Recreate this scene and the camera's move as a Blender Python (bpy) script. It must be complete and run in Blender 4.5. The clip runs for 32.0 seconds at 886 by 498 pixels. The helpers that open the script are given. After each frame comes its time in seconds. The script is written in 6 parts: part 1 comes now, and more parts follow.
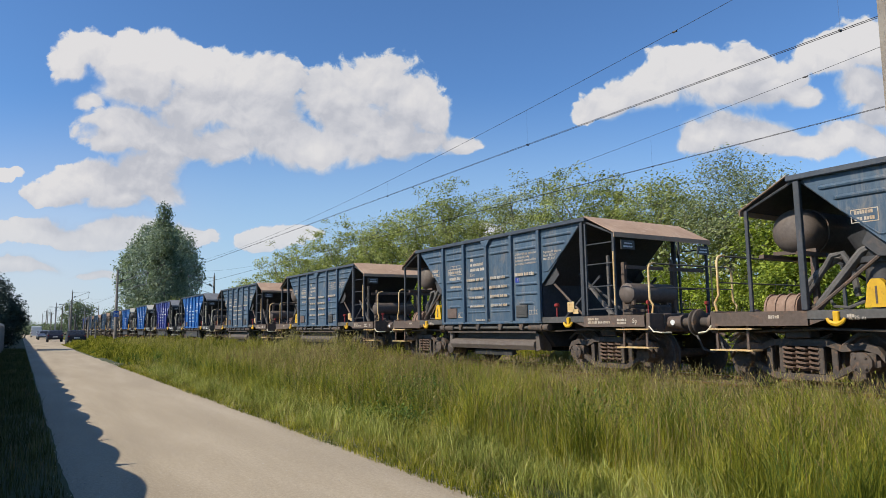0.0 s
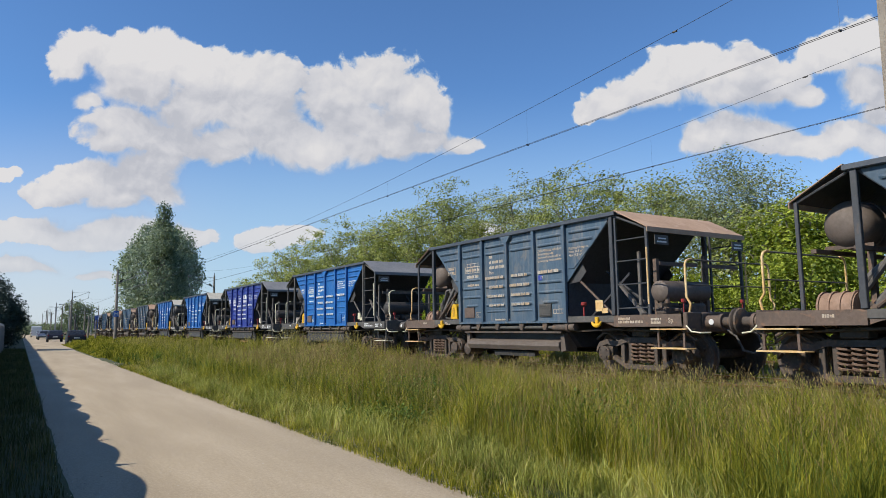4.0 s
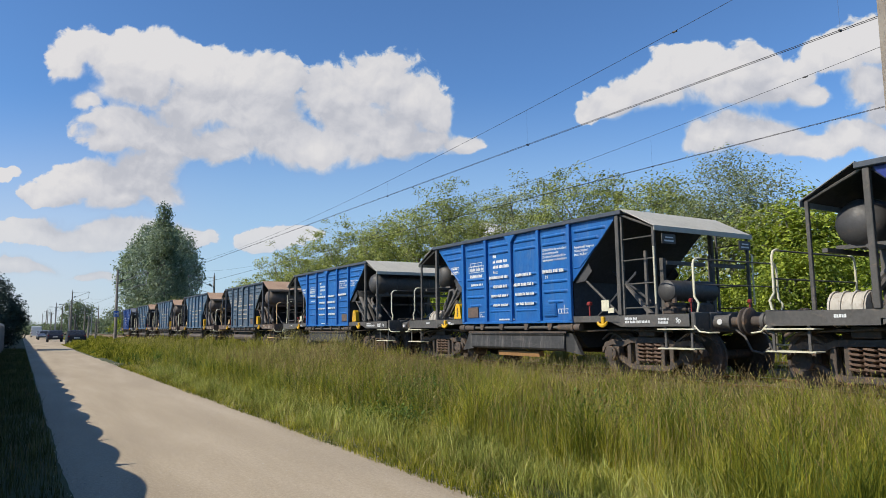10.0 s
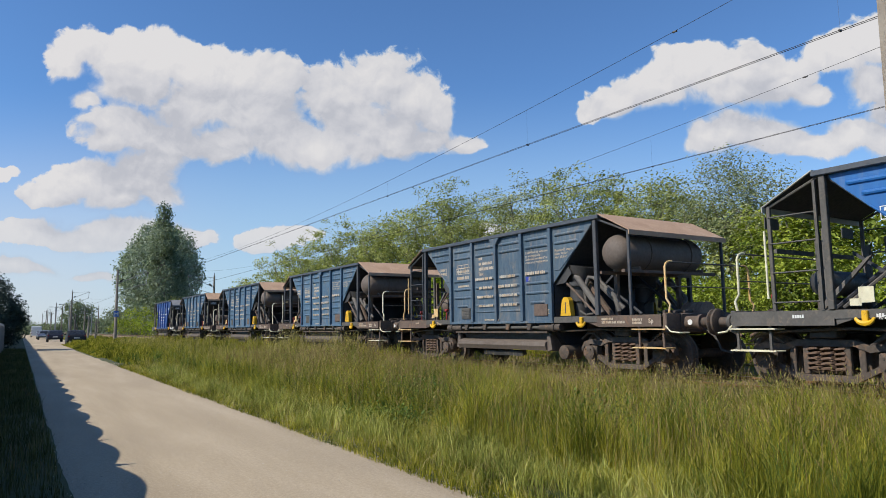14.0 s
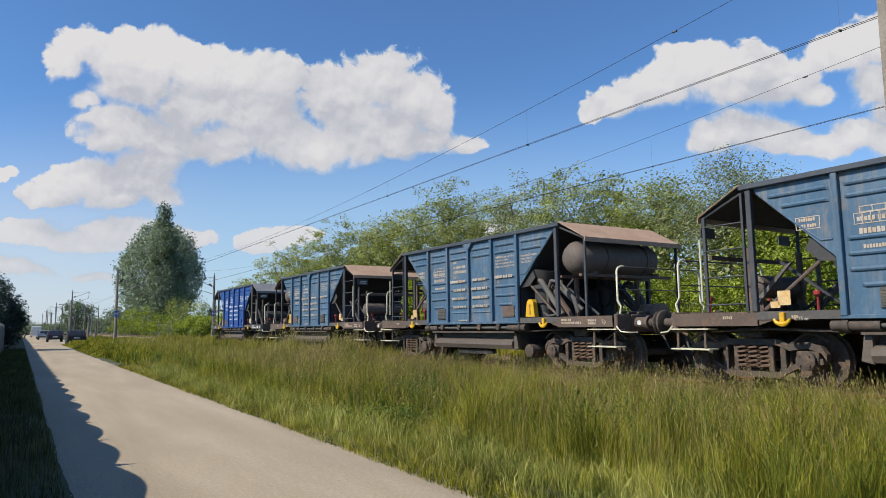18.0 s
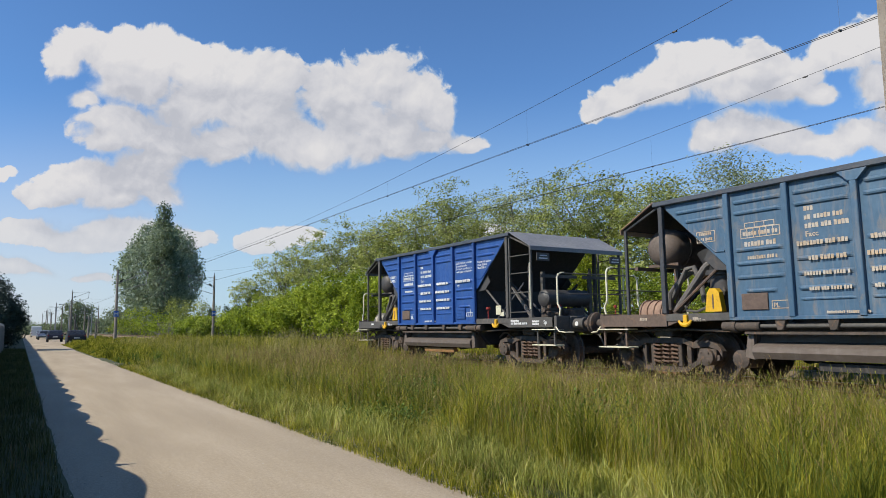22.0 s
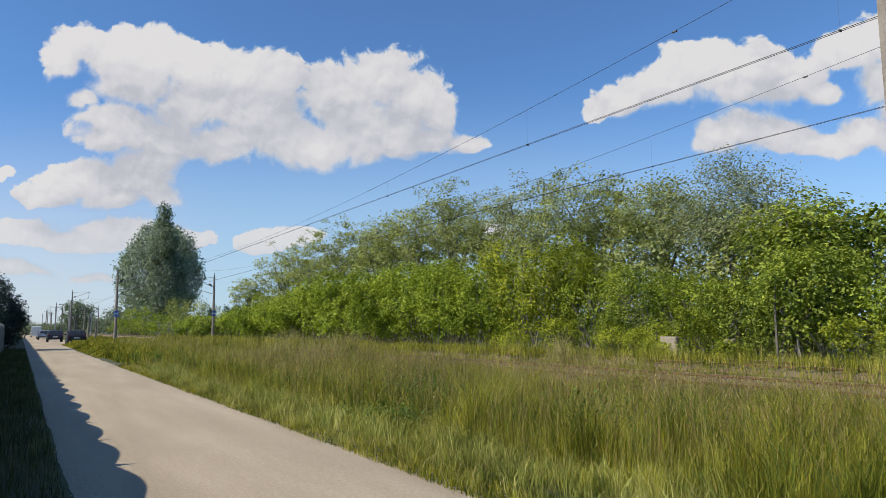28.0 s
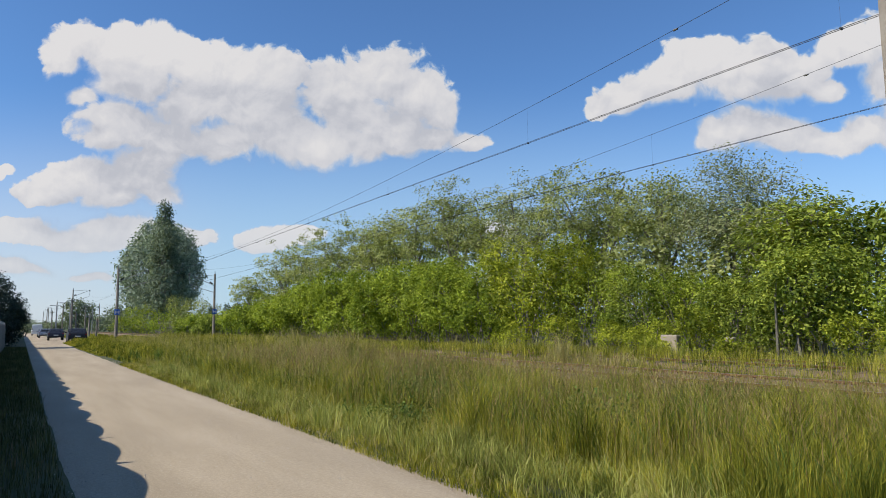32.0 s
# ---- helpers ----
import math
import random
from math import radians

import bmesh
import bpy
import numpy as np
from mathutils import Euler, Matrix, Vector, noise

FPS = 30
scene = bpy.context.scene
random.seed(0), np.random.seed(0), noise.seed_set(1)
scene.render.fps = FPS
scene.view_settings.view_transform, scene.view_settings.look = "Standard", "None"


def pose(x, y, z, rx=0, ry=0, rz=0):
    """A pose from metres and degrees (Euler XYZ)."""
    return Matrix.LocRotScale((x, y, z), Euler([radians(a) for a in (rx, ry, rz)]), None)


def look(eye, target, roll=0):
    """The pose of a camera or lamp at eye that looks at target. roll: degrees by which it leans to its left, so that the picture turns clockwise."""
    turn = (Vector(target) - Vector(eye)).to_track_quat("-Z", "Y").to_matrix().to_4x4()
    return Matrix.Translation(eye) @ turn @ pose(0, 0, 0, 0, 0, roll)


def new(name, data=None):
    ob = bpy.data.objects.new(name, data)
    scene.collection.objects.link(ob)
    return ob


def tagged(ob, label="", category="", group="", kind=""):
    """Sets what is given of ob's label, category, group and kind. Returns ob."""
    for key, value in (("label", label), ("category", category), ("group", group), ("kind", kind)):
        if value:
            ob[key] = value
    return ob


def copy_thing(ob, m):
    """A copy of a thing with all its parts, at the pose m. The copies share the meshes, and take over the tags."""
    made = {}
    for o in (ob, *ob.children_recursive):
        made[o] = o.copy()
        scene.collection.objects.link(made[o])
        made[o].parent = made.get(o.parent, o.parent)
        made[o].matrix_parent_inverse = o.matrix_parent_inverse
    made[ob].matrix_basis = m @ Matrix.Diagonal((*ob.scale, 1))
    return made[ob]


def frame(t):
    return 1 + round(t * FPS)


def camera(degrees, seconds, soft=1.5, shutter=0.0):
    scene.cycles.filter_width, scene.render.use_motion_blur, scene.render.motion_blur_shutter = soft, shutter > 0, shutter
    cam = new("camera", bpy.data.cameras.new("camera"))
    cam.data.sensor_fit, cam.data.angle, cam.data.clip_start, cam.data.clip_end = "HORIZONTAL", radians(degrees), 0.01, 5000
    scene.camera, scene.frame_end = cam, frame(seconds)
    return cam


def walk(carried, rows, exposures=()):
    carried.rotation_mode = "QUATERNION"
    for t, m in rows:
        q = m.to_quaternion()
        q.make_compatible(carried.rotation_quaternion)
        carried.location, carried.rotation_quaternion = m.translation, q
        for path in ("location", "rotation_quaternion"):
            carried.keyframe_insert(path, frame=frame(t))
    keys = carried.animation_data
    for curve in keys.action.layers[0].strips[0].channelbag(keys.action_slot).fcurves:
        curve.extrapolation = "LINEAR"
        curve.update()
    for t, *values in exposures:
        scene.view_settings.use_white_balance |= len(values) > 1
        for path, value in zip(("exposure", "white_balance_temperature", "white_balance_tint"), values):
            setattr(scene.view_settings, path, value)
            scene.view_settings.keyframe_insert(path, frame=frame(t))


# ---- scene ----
# The camera stands by a fence; x runs across the railway, y along it, z = 0 is the top of the rails.
EYE = Vector((0.0, 0.0, 1.066))
TURN, TILT, LEAN = 0.569, 0.115, -0.745


def aim(turn, tilt):
    return Vector((math.sin(turn) * math.cos(tilt), math.cos(turn) * math.cos(tilt), math.sin(tilt)))


def view(turn, tilt):
    return look(EYE, EYE + aim(turn, tilt) * 100, LEAN)


cam = camera(67.85, 32.0, soft=0.7)
walk(cam, [(0, view(TURN, TILT)), (30.0, view(TURN, TILT)), (30.5, view(TURN, TILT)), (31.0, view(TURN - 0.0006, TILT - 0.0022)),
           (31.5, view(TURN - 0.0008, TILT - 0.0026)), (32.0, view(TURN - 0.0008, TILT - 0.0026))], exposures=[(0, 0.15), (32, 0.15)])

# ---- daylight ----
SUN_EL, SUN_OFF = radians(42), radians(8)
to_sun = Vector((-math.cos(SUN_OFF) * math.cos(SUN_EL), math.sin(SUN_OFF) * math.cos(SUN_EL), math.sin(SUN_EL)))
world = bpy.data.worlds.new("sky")
world.use_nodes = True
scene.world = world
wn, wl = world.node_tree.nodes, world.node_tree.links
sky = wn.new("ShaderNodeTexSky")
sky.sky_type, sky.sun_disc = "NISHITA", False
sky.sun_elevation, sky.sun_rotation = SUN_EL, math.atan2(to_sun.x, to_sun.y)
sky.air_density, sky.dust_density, sky.ozone_density = 1.0, 0.05, 4.5
wn["Background"].inputs["Strength"].default_value = 0.112
clear = wn.new("ShaderNodeMix")
clear.data_type, clear.blend_type = "RGBA", "MULTIPLY"
clear.inputs[0].default_value, clear.inputs[7].default_value = 1.0, (0.76, 0.99, 1.2, 1)
wl.new(sky.outputs[0], clear.inputs[6])
wl.new(clear.outputs[2], wn["Background"].inputs["Color"])
sun = new("sun", bpy.data.lights.new("sun", "SUN"))
sun.data.energy, sun.data.angle, sun.data.color = 4.9, radians(0.53), (1.0, 0.93, 0.80)
sun.matrix_world = look(to_sun * 50, (0, 0, 0))


# ---- materials ----
def nodes_of(name):
    m = bpy.data.materials.new(name)
    m.use_nodes = True
    t = m.node_tree
    return m, t.nodes, t.links, t.nodes["Principled BSDF"]


def noise_tex(n, l, co, scale, detail=4.0, rough=0.55, dist=0.0):
    t = n.new("ShaderNodeTexNoise")
    t.inputs["Scale"].default_value, t.inputs["Detail"].default_value = scale, detail
    t.inputs["Roughness"].default_value, t.inputs["Distortion"].default_value = rough, dist
    l.new(co, t.inputs["Vector"])
    return t.outputs["Fac"]


def ramp(n, l, fac, stops):
    r = n.new("ShaderNodeValToRGB")
    e = r.color_ramp.elements
    while len(e) < len(stops):
        e.new(0.5)
    for k, (pos, c) in zip(e, stops):
        k.position, k.color = pos, (*c, 1) if len(c) == 3 else c
    l.new(fac, r.inputs["Fac"])
    return r.outputs["Color"]


def grey(v):
    return (v, v, v)


def mix(n, l, fac, a, b, how="MIX"):
    m = n.new("ShaderNodeMix")
    m.data_type, m.blend_type = "RGBA", how
    for sock, v in ((m.inputs[0], fac), (m.inputs[6], a), (m.inputs[7], b)):
        if isinstance(v, (int, float)):
            sock.default_value = v
        elif isinstance(v, tuple):
            sock.default_value = (*v, 1) if len(v) == 3 else v
        else:
            l.new(v, sock)
    return m.outputs[2]


def bump(n, l, p, height, strength, dist):
    b = n.new("ShaderNodeBump")
    b.inputs["Strength"].default_value, b.inputs["Distance"].default_value = strength, dist
    l.new(height, b.inputs["Height"])
    l.new(b.outputs[0], p.inputs["Normal"])


def coords(n, stretch=(1, 1, 1), kind="Object"):
    tc = n.new("ShaderNodeTexCoord")
    mp = n.new("ShaderNodeMapping")
    mp.inputs["Scale"].default_value = stretch
    mp.id_data.links.new(tc.outputs[kind], mp.inputs["Vector"])
    return mp.outputs[0]


def worn(name, colour, second, stain=(0.1, 0.06, 0.04), amount=0.3, rough=0.6, metal=0.0, scale=2.0, relief=0.3, stretch=(1, 1, 1), fine=18.0, streaks=0.0):
    """Paint, metal, wood or stone with a second tone, a stain with its own shape and fine relief."""
    m, n, l, p = nodes_of(name)
    co = coords(n, stretch)
    broad = noise_tex(n, l, co, scale, 5, 0.6, 0.4)
    grain = noise_tex(n, l, co, fine, 4, 0.6)
    base = mix(n, l, ramp(n, l, broad, [(0.35, grey(0)), (0.68, grey(1))]), colour, second)
    base = mix(n, l, ramp(n, l, grain, [(0.3, grey(0.0)), (0.75, grey(0.35))]), base, tuple(c * 0.6 for c in colour))
    spots = noise_tex(n, l, co, scale * 2.7, 7, 0.68, 0.8)
    base = mix(n, l, ramp(n, l, spots, [(0.64 - 0.22 * amount, grey(0)), (0.76 - 0.12 * amount, grey(min(1, 0.5 + amount)))]), base, stain)
    if streaks:
        run = noise_tex(n, l, coords(n, (5, 5, 0.35)), 2.2, 6, 0.7, 0.2)
        base = mix(n, l, ramp(n, l, run, [(0.5, grey(0)), (0.72, grey(streaks))]), base, tuple(0.5 * c + 0.5 * d for c, d in zip(stain, (0.3, 0.27, 0.24))))
    inf = n.new("ShaderNodeObjectInfo")
    base = mix(n, l, 1.0, base, ramp(n, l, inf.outputs["Random"], [(0, grey(0.86)), (1, grey(1.0))]), "MULTIPLY")
    l.new(base, p.inputs["Base Color"])
    l.new(ramp(n, l, grain, [(0.2, grey(max(0.05, rough - 0.15))), (0.8, grey(min(1, rough + 0.15)))]), p.inputs["Roughness"])
    p.inputs["Metallic"].default_value = metal
    bump(n, l, p, grain, relief, 0.01)
    return m


def foliage(name, dark, light, dry=None, gloss=0.5, patches=0.35, glow=0.3, tuft=2.6):
    """Leaves or blades: each island its own tone, tufts and broad patches over the place, light through the leaf."""
    m, n, l, p = nodes_of(name)
    geo = n.new("ShaderNodeNewGeometry")
    broad = noise_tex(n, l, geo.outputs["Position"], patches, 3, 0.6)
    tone = n.new("ShaderNodeMath")
    tone.operation = "MULTIPLY_ADD"
    tone.inputs[1].default_value = 0.42
    l.new(geo.outputs["Random Per Island"], tone.inputs[0])
    clump = n.new("ShaderNodeVectorMath")
    clump.operation = "MULTIPLY"
    clump.inputs[1].default_value = (1, 1, 0.3)
    l.new(geo.outputs["Position"], clump.inputs[0])
    near = noise_tex(n, l, clump.outputs[0], tuft, 2, 0.6)
    both = n.new("ShaderNodeMath")
    both.operation = "ADD"
    l.new(ramp(n, l, broad, [(0.4, grey(0)), (0.6, grey(0.24))]), both.inputs[0])
    l.new(ramp(n, l, near, [(0.41, grey(0)), (0.6, grey(0.36))]), both.inputs[1])
    l.new(both.outputs[0], tone.inputs[2])
    middle_tone = tuple(0.62 * a + 0.38 * b for a, b in zip(dark, light))
    stops = [(0.0, tuple(0.6 * a for a in dark)), (0.2, dark), (0.5, middle_tone), (0.8, light)] + ([(0.88, dry)] if dry else [])
    base = ramp(n, l, tone.outputs[0], stops)
    l.new(base, p.inputs["Base Color"])
    p.inputs["Roughness"].default_value = gloss
    p.inputs["Specular IOR Level"].default_value = 0.12
    tr = n.new("ShaderNodeBsdfTranslucent")
    l.new(mix(n, l, 1.0, base, (1.0, 1.0, 0.55), "MULTIPLY"), tr.inputs["Color"])
    mx = n.new("ShaderNodeMixShader")
    mx.inputs[0].default_value = glow
    l.new(p.outputs[0], mx.inputs[1])
    l.new(tr.outputs[0], mx.inputs[2])
    l.new(mx.outputs[0], n["Material Output"].inputs["Surface"])
    return m


def soil(name, stops, scale, fine, relief, rough=0.95):
    m, n, l, p = nodes_of(name)
    co = coords(n)
    broad = noise_tex(n, l, co, scale, 6, 0.62, 0.3)
    grain = noise_tex(n, l, co, fine, 6, 0.7)
    base = ramp(n, l, broad, stops)
    base = mix(n, l, 1.0, base, ramp(n, l, grain, [(0.3, grey(0.62)), (0.7, grey(1.12))]), "MULTIPLY")
    l.new(base, p.inputs["Base Color"])
    p.inputs["Roughness"].default_value = rough
    bump(n, l, p, grain, relief, 0.03)
    return m


GROUND = soil("meadow_soil", [(0.3, (0.035, 0.05, 0.014)), (0.5, (0.06, 0.075, 0.022)), (0.7, (0.11, 0.1, 0.04))], 0.6, 9, 0.7)
BALLAST = soil("ballast_bed", [(0.3, (0.2, 0.135, 0.08)), (0.55, (0.27, 0.19, 0.115)), (0.75, (0.17, 0.14, 0.06))], 0.9, 14, 0.9)
STONE = worn("ballast_stone", (0.21, 0.145, 0.09), (0.3, 0.215, 0.14), (0.1, 0.06, 0.04), 0.4, 0.9, 0, 6, 0.4)
RAIL = worn("rusty_rail", (0.15, 0.07, 0.035), (0.21, 0.1, 0.05), (0.05, 0.03, 0.02), 0.3, 0.85, 0.0, 3)
RAIL_TOP = worn("worn_steel", (0.35, 0.3, 0.27), (0.25, 0.2, 0.17), (0.14, 0.07, 0.04), 0.3, 0.4, 0.8, 4)
SLEEPER = worn("weathered_sleeper", (0.2, 0.15, 0.1), (0.14, 0.1, 0.065), (0.08, 0.05, 0.03), 0.4, 0.9, 0, 4)
CONCRETE = worn("grey_concrete", (0.34, 0.325, 0.3), (0.27, 0.26, 0.235), (0.2, 0.18, 0.15), 0.35, 0.85, 0, 1.6, 0.5)
BLOCK = worn("tan_concrete", (0.38, 0.32, 0.24), (0.31, 0.26, 0.195), (0.26, 0.21, 0.16), 0.35, 0.9, 0, 2.5, 0.5)
MAST = worn("mast_concrete", (0.3, 0.26, 0.21), (0.22, 0.18, 0.15), (0.14, 0.09, 0.06), 0.35, 0.85, 0, 2.5, 0.4)
STEEL = worn("galvanised_steel", (0.32, 0.33, 0.34), (0.24, 0.24, 0.24), (0.15, 0.1, 0.07), 0.3, 0.55, 0.6, 3)
WIRE = worn("copper_wire", (0.05, 0.045, 0.04), (0.04, 0.035, 0.03), (0.06, 0.05, 0.03), 0.2, 0.5, 0.5, 5)
GRASS = foliage("meadow_grass", (0.065, 0.09, 0.009), (0.49, 0.45, 0.056), (0.58, 0.48, 0.15), 0.55, 0.6, 0.34)
GRASS_LOW = foliage("low_meadow_grass", (0.06, 0.085, 0.01), (0.36, 0.36, 0.05), (0.42, 0.36, 0.13), 0.6, 0.6, 0.3)
GRASS_COOL = foliage("cool_meadow_grass", (0.04, 0.085, 0.018), (0.22, 0.33, 0.07), None, 0.5, 0.6, 0.3)
GRASS_PALE = foliage("pale_verge_grass", (0.2, 0.23, 0.045), (0.56, 0.56, 0.16), (0.62, 0.54, 0.24), 0.5, 0.6, 0.3)
REED = foliage("dry_reed", (0.27, 0.23, 0.08), (0.52, 0.44, 0.19), None, 0.6, 0.5, 0.3)
# weed tones darkened to deepen the shade at the fence foot
WEED = foliage("shade_toned_weed", (0.045, 0.055, 0.02), (0.14, 0.15, 0.06), (0.22, 0.17, 0.1), 0.7, 0.8, 0.2)
GREEN_HEAD = foliage("green_seed_head", (0.12, 0.14, 0.018), (0.345, 0.35, 0.06), None, 0.6, 0.5, 0.35)
BROWN_HEAD = foliage("brown_seed_head", (0.19, 0.13, 0.055), (0.38, 0.28, 0.13), None, 0.6, 0.5, 0.3)
STALK = foliage("seed_stalk", (0.25, 0.22, 0.065), (0.48, 0.42, 0.15), None, 0.6, 0.5, 0.25)
NETTLE = foliage("nettle_leaf", (0.055, 0.095, 0.018), (0.18, 0.25, 0.05), None, 0.5, 0.8, 0.3)
BARK = worn("tree_bark", (0.17, 0.15, 0.12), (0.25, 0.225, 0.19), (0.08, 0.07, 0.055), 0.4, 0.95, 0, 5, 0.6, (1, 1, 0.3))
LEAF_OLIVE = foliage("olive_leaf", (0.15, 0.175, 0.055), (0.46, 0.5, 0.19), (0.54, 0.55, 0.3), 0.5, 0.3, 0.5)
LEAF_LIME = foliage("bright_shrub_leaf", (0.1, 0.152, 0.015), (0.455, 0.53, 0.07), None, 0.45, 0.3, 0.45)
LEAF_GREY = foliage("grey_olive_leaf", (0.16, 0.19, 0.085), (0.42, 0.45, 0.23), (0.5, 0.5, 0.33), 0.5, 0.3, 0.4)
LEAF_SPRING = foliage("yellow_green_leaf", (0.13, 0.17, 0.014), (0.5, 0.53, 0.06), None, 0.45, 0.3, 0.45)
LEAF_BROAD = foliage("broad_green_leaf", (0.095, 0.14, 0.018), (0.44, 0.5, 0.085), None, 0.4, 0.3, 0.35)
# silver leaf with a bluer tone mixed in for the distance haze
LEAF_POPLAR = foliage("hazed_silver_poplar_leaf", (0.14, 0.185, 0.14), (0.37, 0.44, 0.34), None, 0.45, 0.2, 0.35)
LEAF_POPLAR_DARK = foliage("dark_poplar_leaf", (0.095, 0.13, 0.09), (0.23, 0.28, 0.19), None, 0.5, 0.2, 0.3)
# dark needles; their bluish cast is haze put into the colour
LEAF_CONIFER = foliage("hazed_dark_conifer_needle", (0.02, 0.034, 0.03), (0.05, 0.072, 0.06), None, 0.7, 0.4, 0.1)
# far needles and leaves are paled and greyed: distance haze in the colour
LEAF_FAR_DARK = foliage("far_haze_needle", (0.06, 0.09, 0.06), (0.13, 0.17, 0.11), None, 0.7, 0.2, 0.2)
LEAF_FAR = foliage("far_haze_leaf", (0.13, 0.165, 0.1), (0.25, 0.29, 0.17), None, 0.7, 0.1, 0.2)


def gravel_road():
    m, n, l, p = nodes_of("gravel_road")
    co = coords(n)
    lanes = coords(n, (1.0, 0.12, 1))
    broad = noise_tex(n, l, lanes, 1.1, 5, 0.6, 0.3)
    base = ramp(n, l, broad, [(0.3, (0.37, 0.295, 0.2)), (0.5, (0.43, 0.345, 0.235)), (0.72, (0.5, 0.405, 0.285))])
    base = mix(n, l, ramp(n, l, noise_tex(n, l, coords(n, (1, 0.3, 1)), 0.35, 3, 0.5), [(0.5, grey(0)), (0.68, grey(0.6))]), base, (0.33, 0.265, 0.185))
    grain = noise_tex(n, l, co, 30, 7, 0.75)
    base = mix(n, l, 1.0, base, ramp(n, l, grain, [(0.28, grey(0.72)), (0.66, grey(1.1))]), "MULTIPLY")
    base = mix(n, l, 1.0, base, ramp(n, l, noise_tex(n, l, co, 110, 4, 0.7), [(0.3, grey(0.76)), (0.7, grey(1.1))]), "MULTIPLY")
    v = n.new("ShaderNodeTexVoronoi")
    v.inputs["Scale"].default_value = 26
    l.new(co, v.inputs["Vector"])
    base = mix(n, l, ramp(n, l, v.outputs["Distance"], [(0.06, grey(0.6)), (0.16, grey(0))]), base, (0.52, 0.46, 0.37))
    l.new(base, p.inputs["Base Color"])
    p.inputs["Roughness"].default_value = 0.95
    bump(n, l, p, grain, 0.5, 0.02)
    return m


ROAD = gravel_road()


# ---- mesh building ----
class Geo:
    """Collects points and faces of one part."""

    def __init__(self):
        self.v, self.f = [], []

    def add(self, verts, faces):
        k = len(self.v)
        self.v += [tuple(p) for p in verts]
        self.f += [tuple(i + k for i in face) for face in faces]
        return self

    def box(self, x0, x1, y0, y1, z0, z1, bevel=0.0):
        b = min(bevel, (x1 - x0) * 0.45, (y1 - y0) * 0.45, (z1 - z0) * 0.45)
        if b <= 0:
            v = [(x, y, z) for x in (x0, x1) for y in (y0, y1) for z in (z0, z1)]
            return self.add(v, [(0, 1, 3, 2), (4, 6, 7, 5), (0, 4, 5, 1), (2, 3, 7, 6), (0, 2, 6, 4), (1, 5, 7, 3)])
        bm = bmesh.new()
        bmesh.ops.create_cube(bm, size=1.0)
        for p in bm.verts:
            p.co = Vector(((x0 + x1) / 2 + p.co.x * (x1 - x0), (y0 + y1) / 2 + p.co.y * (y1 - y0), (z0 + z1) / 2 + p.co.z * (z1 - z0)))
        bmesh.ops.bevel(bm, geom=bm.edges[:], offset=b, segments=1, affect="EDGES", profile=0.5)
        bm.verts.index_update()
        self.add([p.co for p in bm.verts], [[p.index for p in face.verts] for face in bm.faces])
        bm.free()
        return self

    def prism(self, outline, lo, hi, axis):
        """A flat outline pushed along an axis: axis x takes (y, z) points, y takes (x, z), z takes (x, y)."""
        n = len(outline)
        def place(p, d):
            return {"x": (d, p[0], p[1]), "y": (p[0], d, p[1]), "z": (p[0], p[1], d)}[axis]
        area = sum(outline[i][0] * outline[(i + 1) % n][1] - outline[(i + 1) % n][0] * outline[i][1] for i in range(n))
        if (area < 0) != (axis == "y"):
            outline = outline[::-1]
        v = [place(p, lo) for p in outline] + [place(p, hi) for p in outline]
        return self.add(v, [tuple(range(n))[::-1], tuple(range(n, 2 * n))] + [(i, (i + 1) % n, n + (i + 1) % n, n + i) for i in range(n)])

    def tube(self, path, radii, sides=8, caps=True):
        """A round bar along a path; radii is one number or one for each point."""
        path = [Vector(p) for p in path]
        radii = radii if isinstance(radii, (list, tuple)) else [radii] * len(path)
        v, f = [], []
        for i, p in enumerate(path):
            d = (path[min(i + 1, len(path) - 1)] - path[max(i - 1, 0)])
            d = d.normalized() if d.length > 1e-9 else Vector((0, 0, 1))
            a = d.orthogonal().normalized() if i == 0 else (a - d * a.dot(d)).normalized()
            b = d.cross(a)
            v += [p + (a * math.cos(t) + b * math.sin(t)) * radii[i] for t in (2 * math.pi * k / sides for k in range(sides))]
        for i in range(len(path) - 1):
            for k in range(sides):
                j = (k + 1) % sides
                f.append((i * sides + k, i * sides + j, (i + 1) * sides + j, (i + 1) * sides + k))
        if caps:
            f += [tuple(range(sides))[::-1], tuple(range((len(path) - 1) * sides, len(path) * sides))]
        return self.add(v, f)

    def mirrored(self):
        g = Geo()
        g.v, g.f = [(-x, y, z) for x, y, z in self.v], [face[::-1] for face in self.f]
        return g

    def turned(self):
        g = Geo()
        g.v, g.f = [(-x, -y, z) for x, y, z in self.v], list(self.f)
        return g

    def mesh(self, name, material, smooth=False):
        me = bpy.data.meshes.new(name)
        me.from_pydata(self.v, [], self.f)
        me.materials.append(material)
        if smooth:
            me.shade_smooth()
            me.set_sharp_from_angle(angle=radians(40))
        return me


def part(name, geo, material, parent=None, label="", smooth=False):
    ob = new(name, geo.mesh(name, material, smooth) if isinstance(geo, Geo) else geo)
    if parent is not None:
        ob.parent = parent
    return tagged(ob, label)


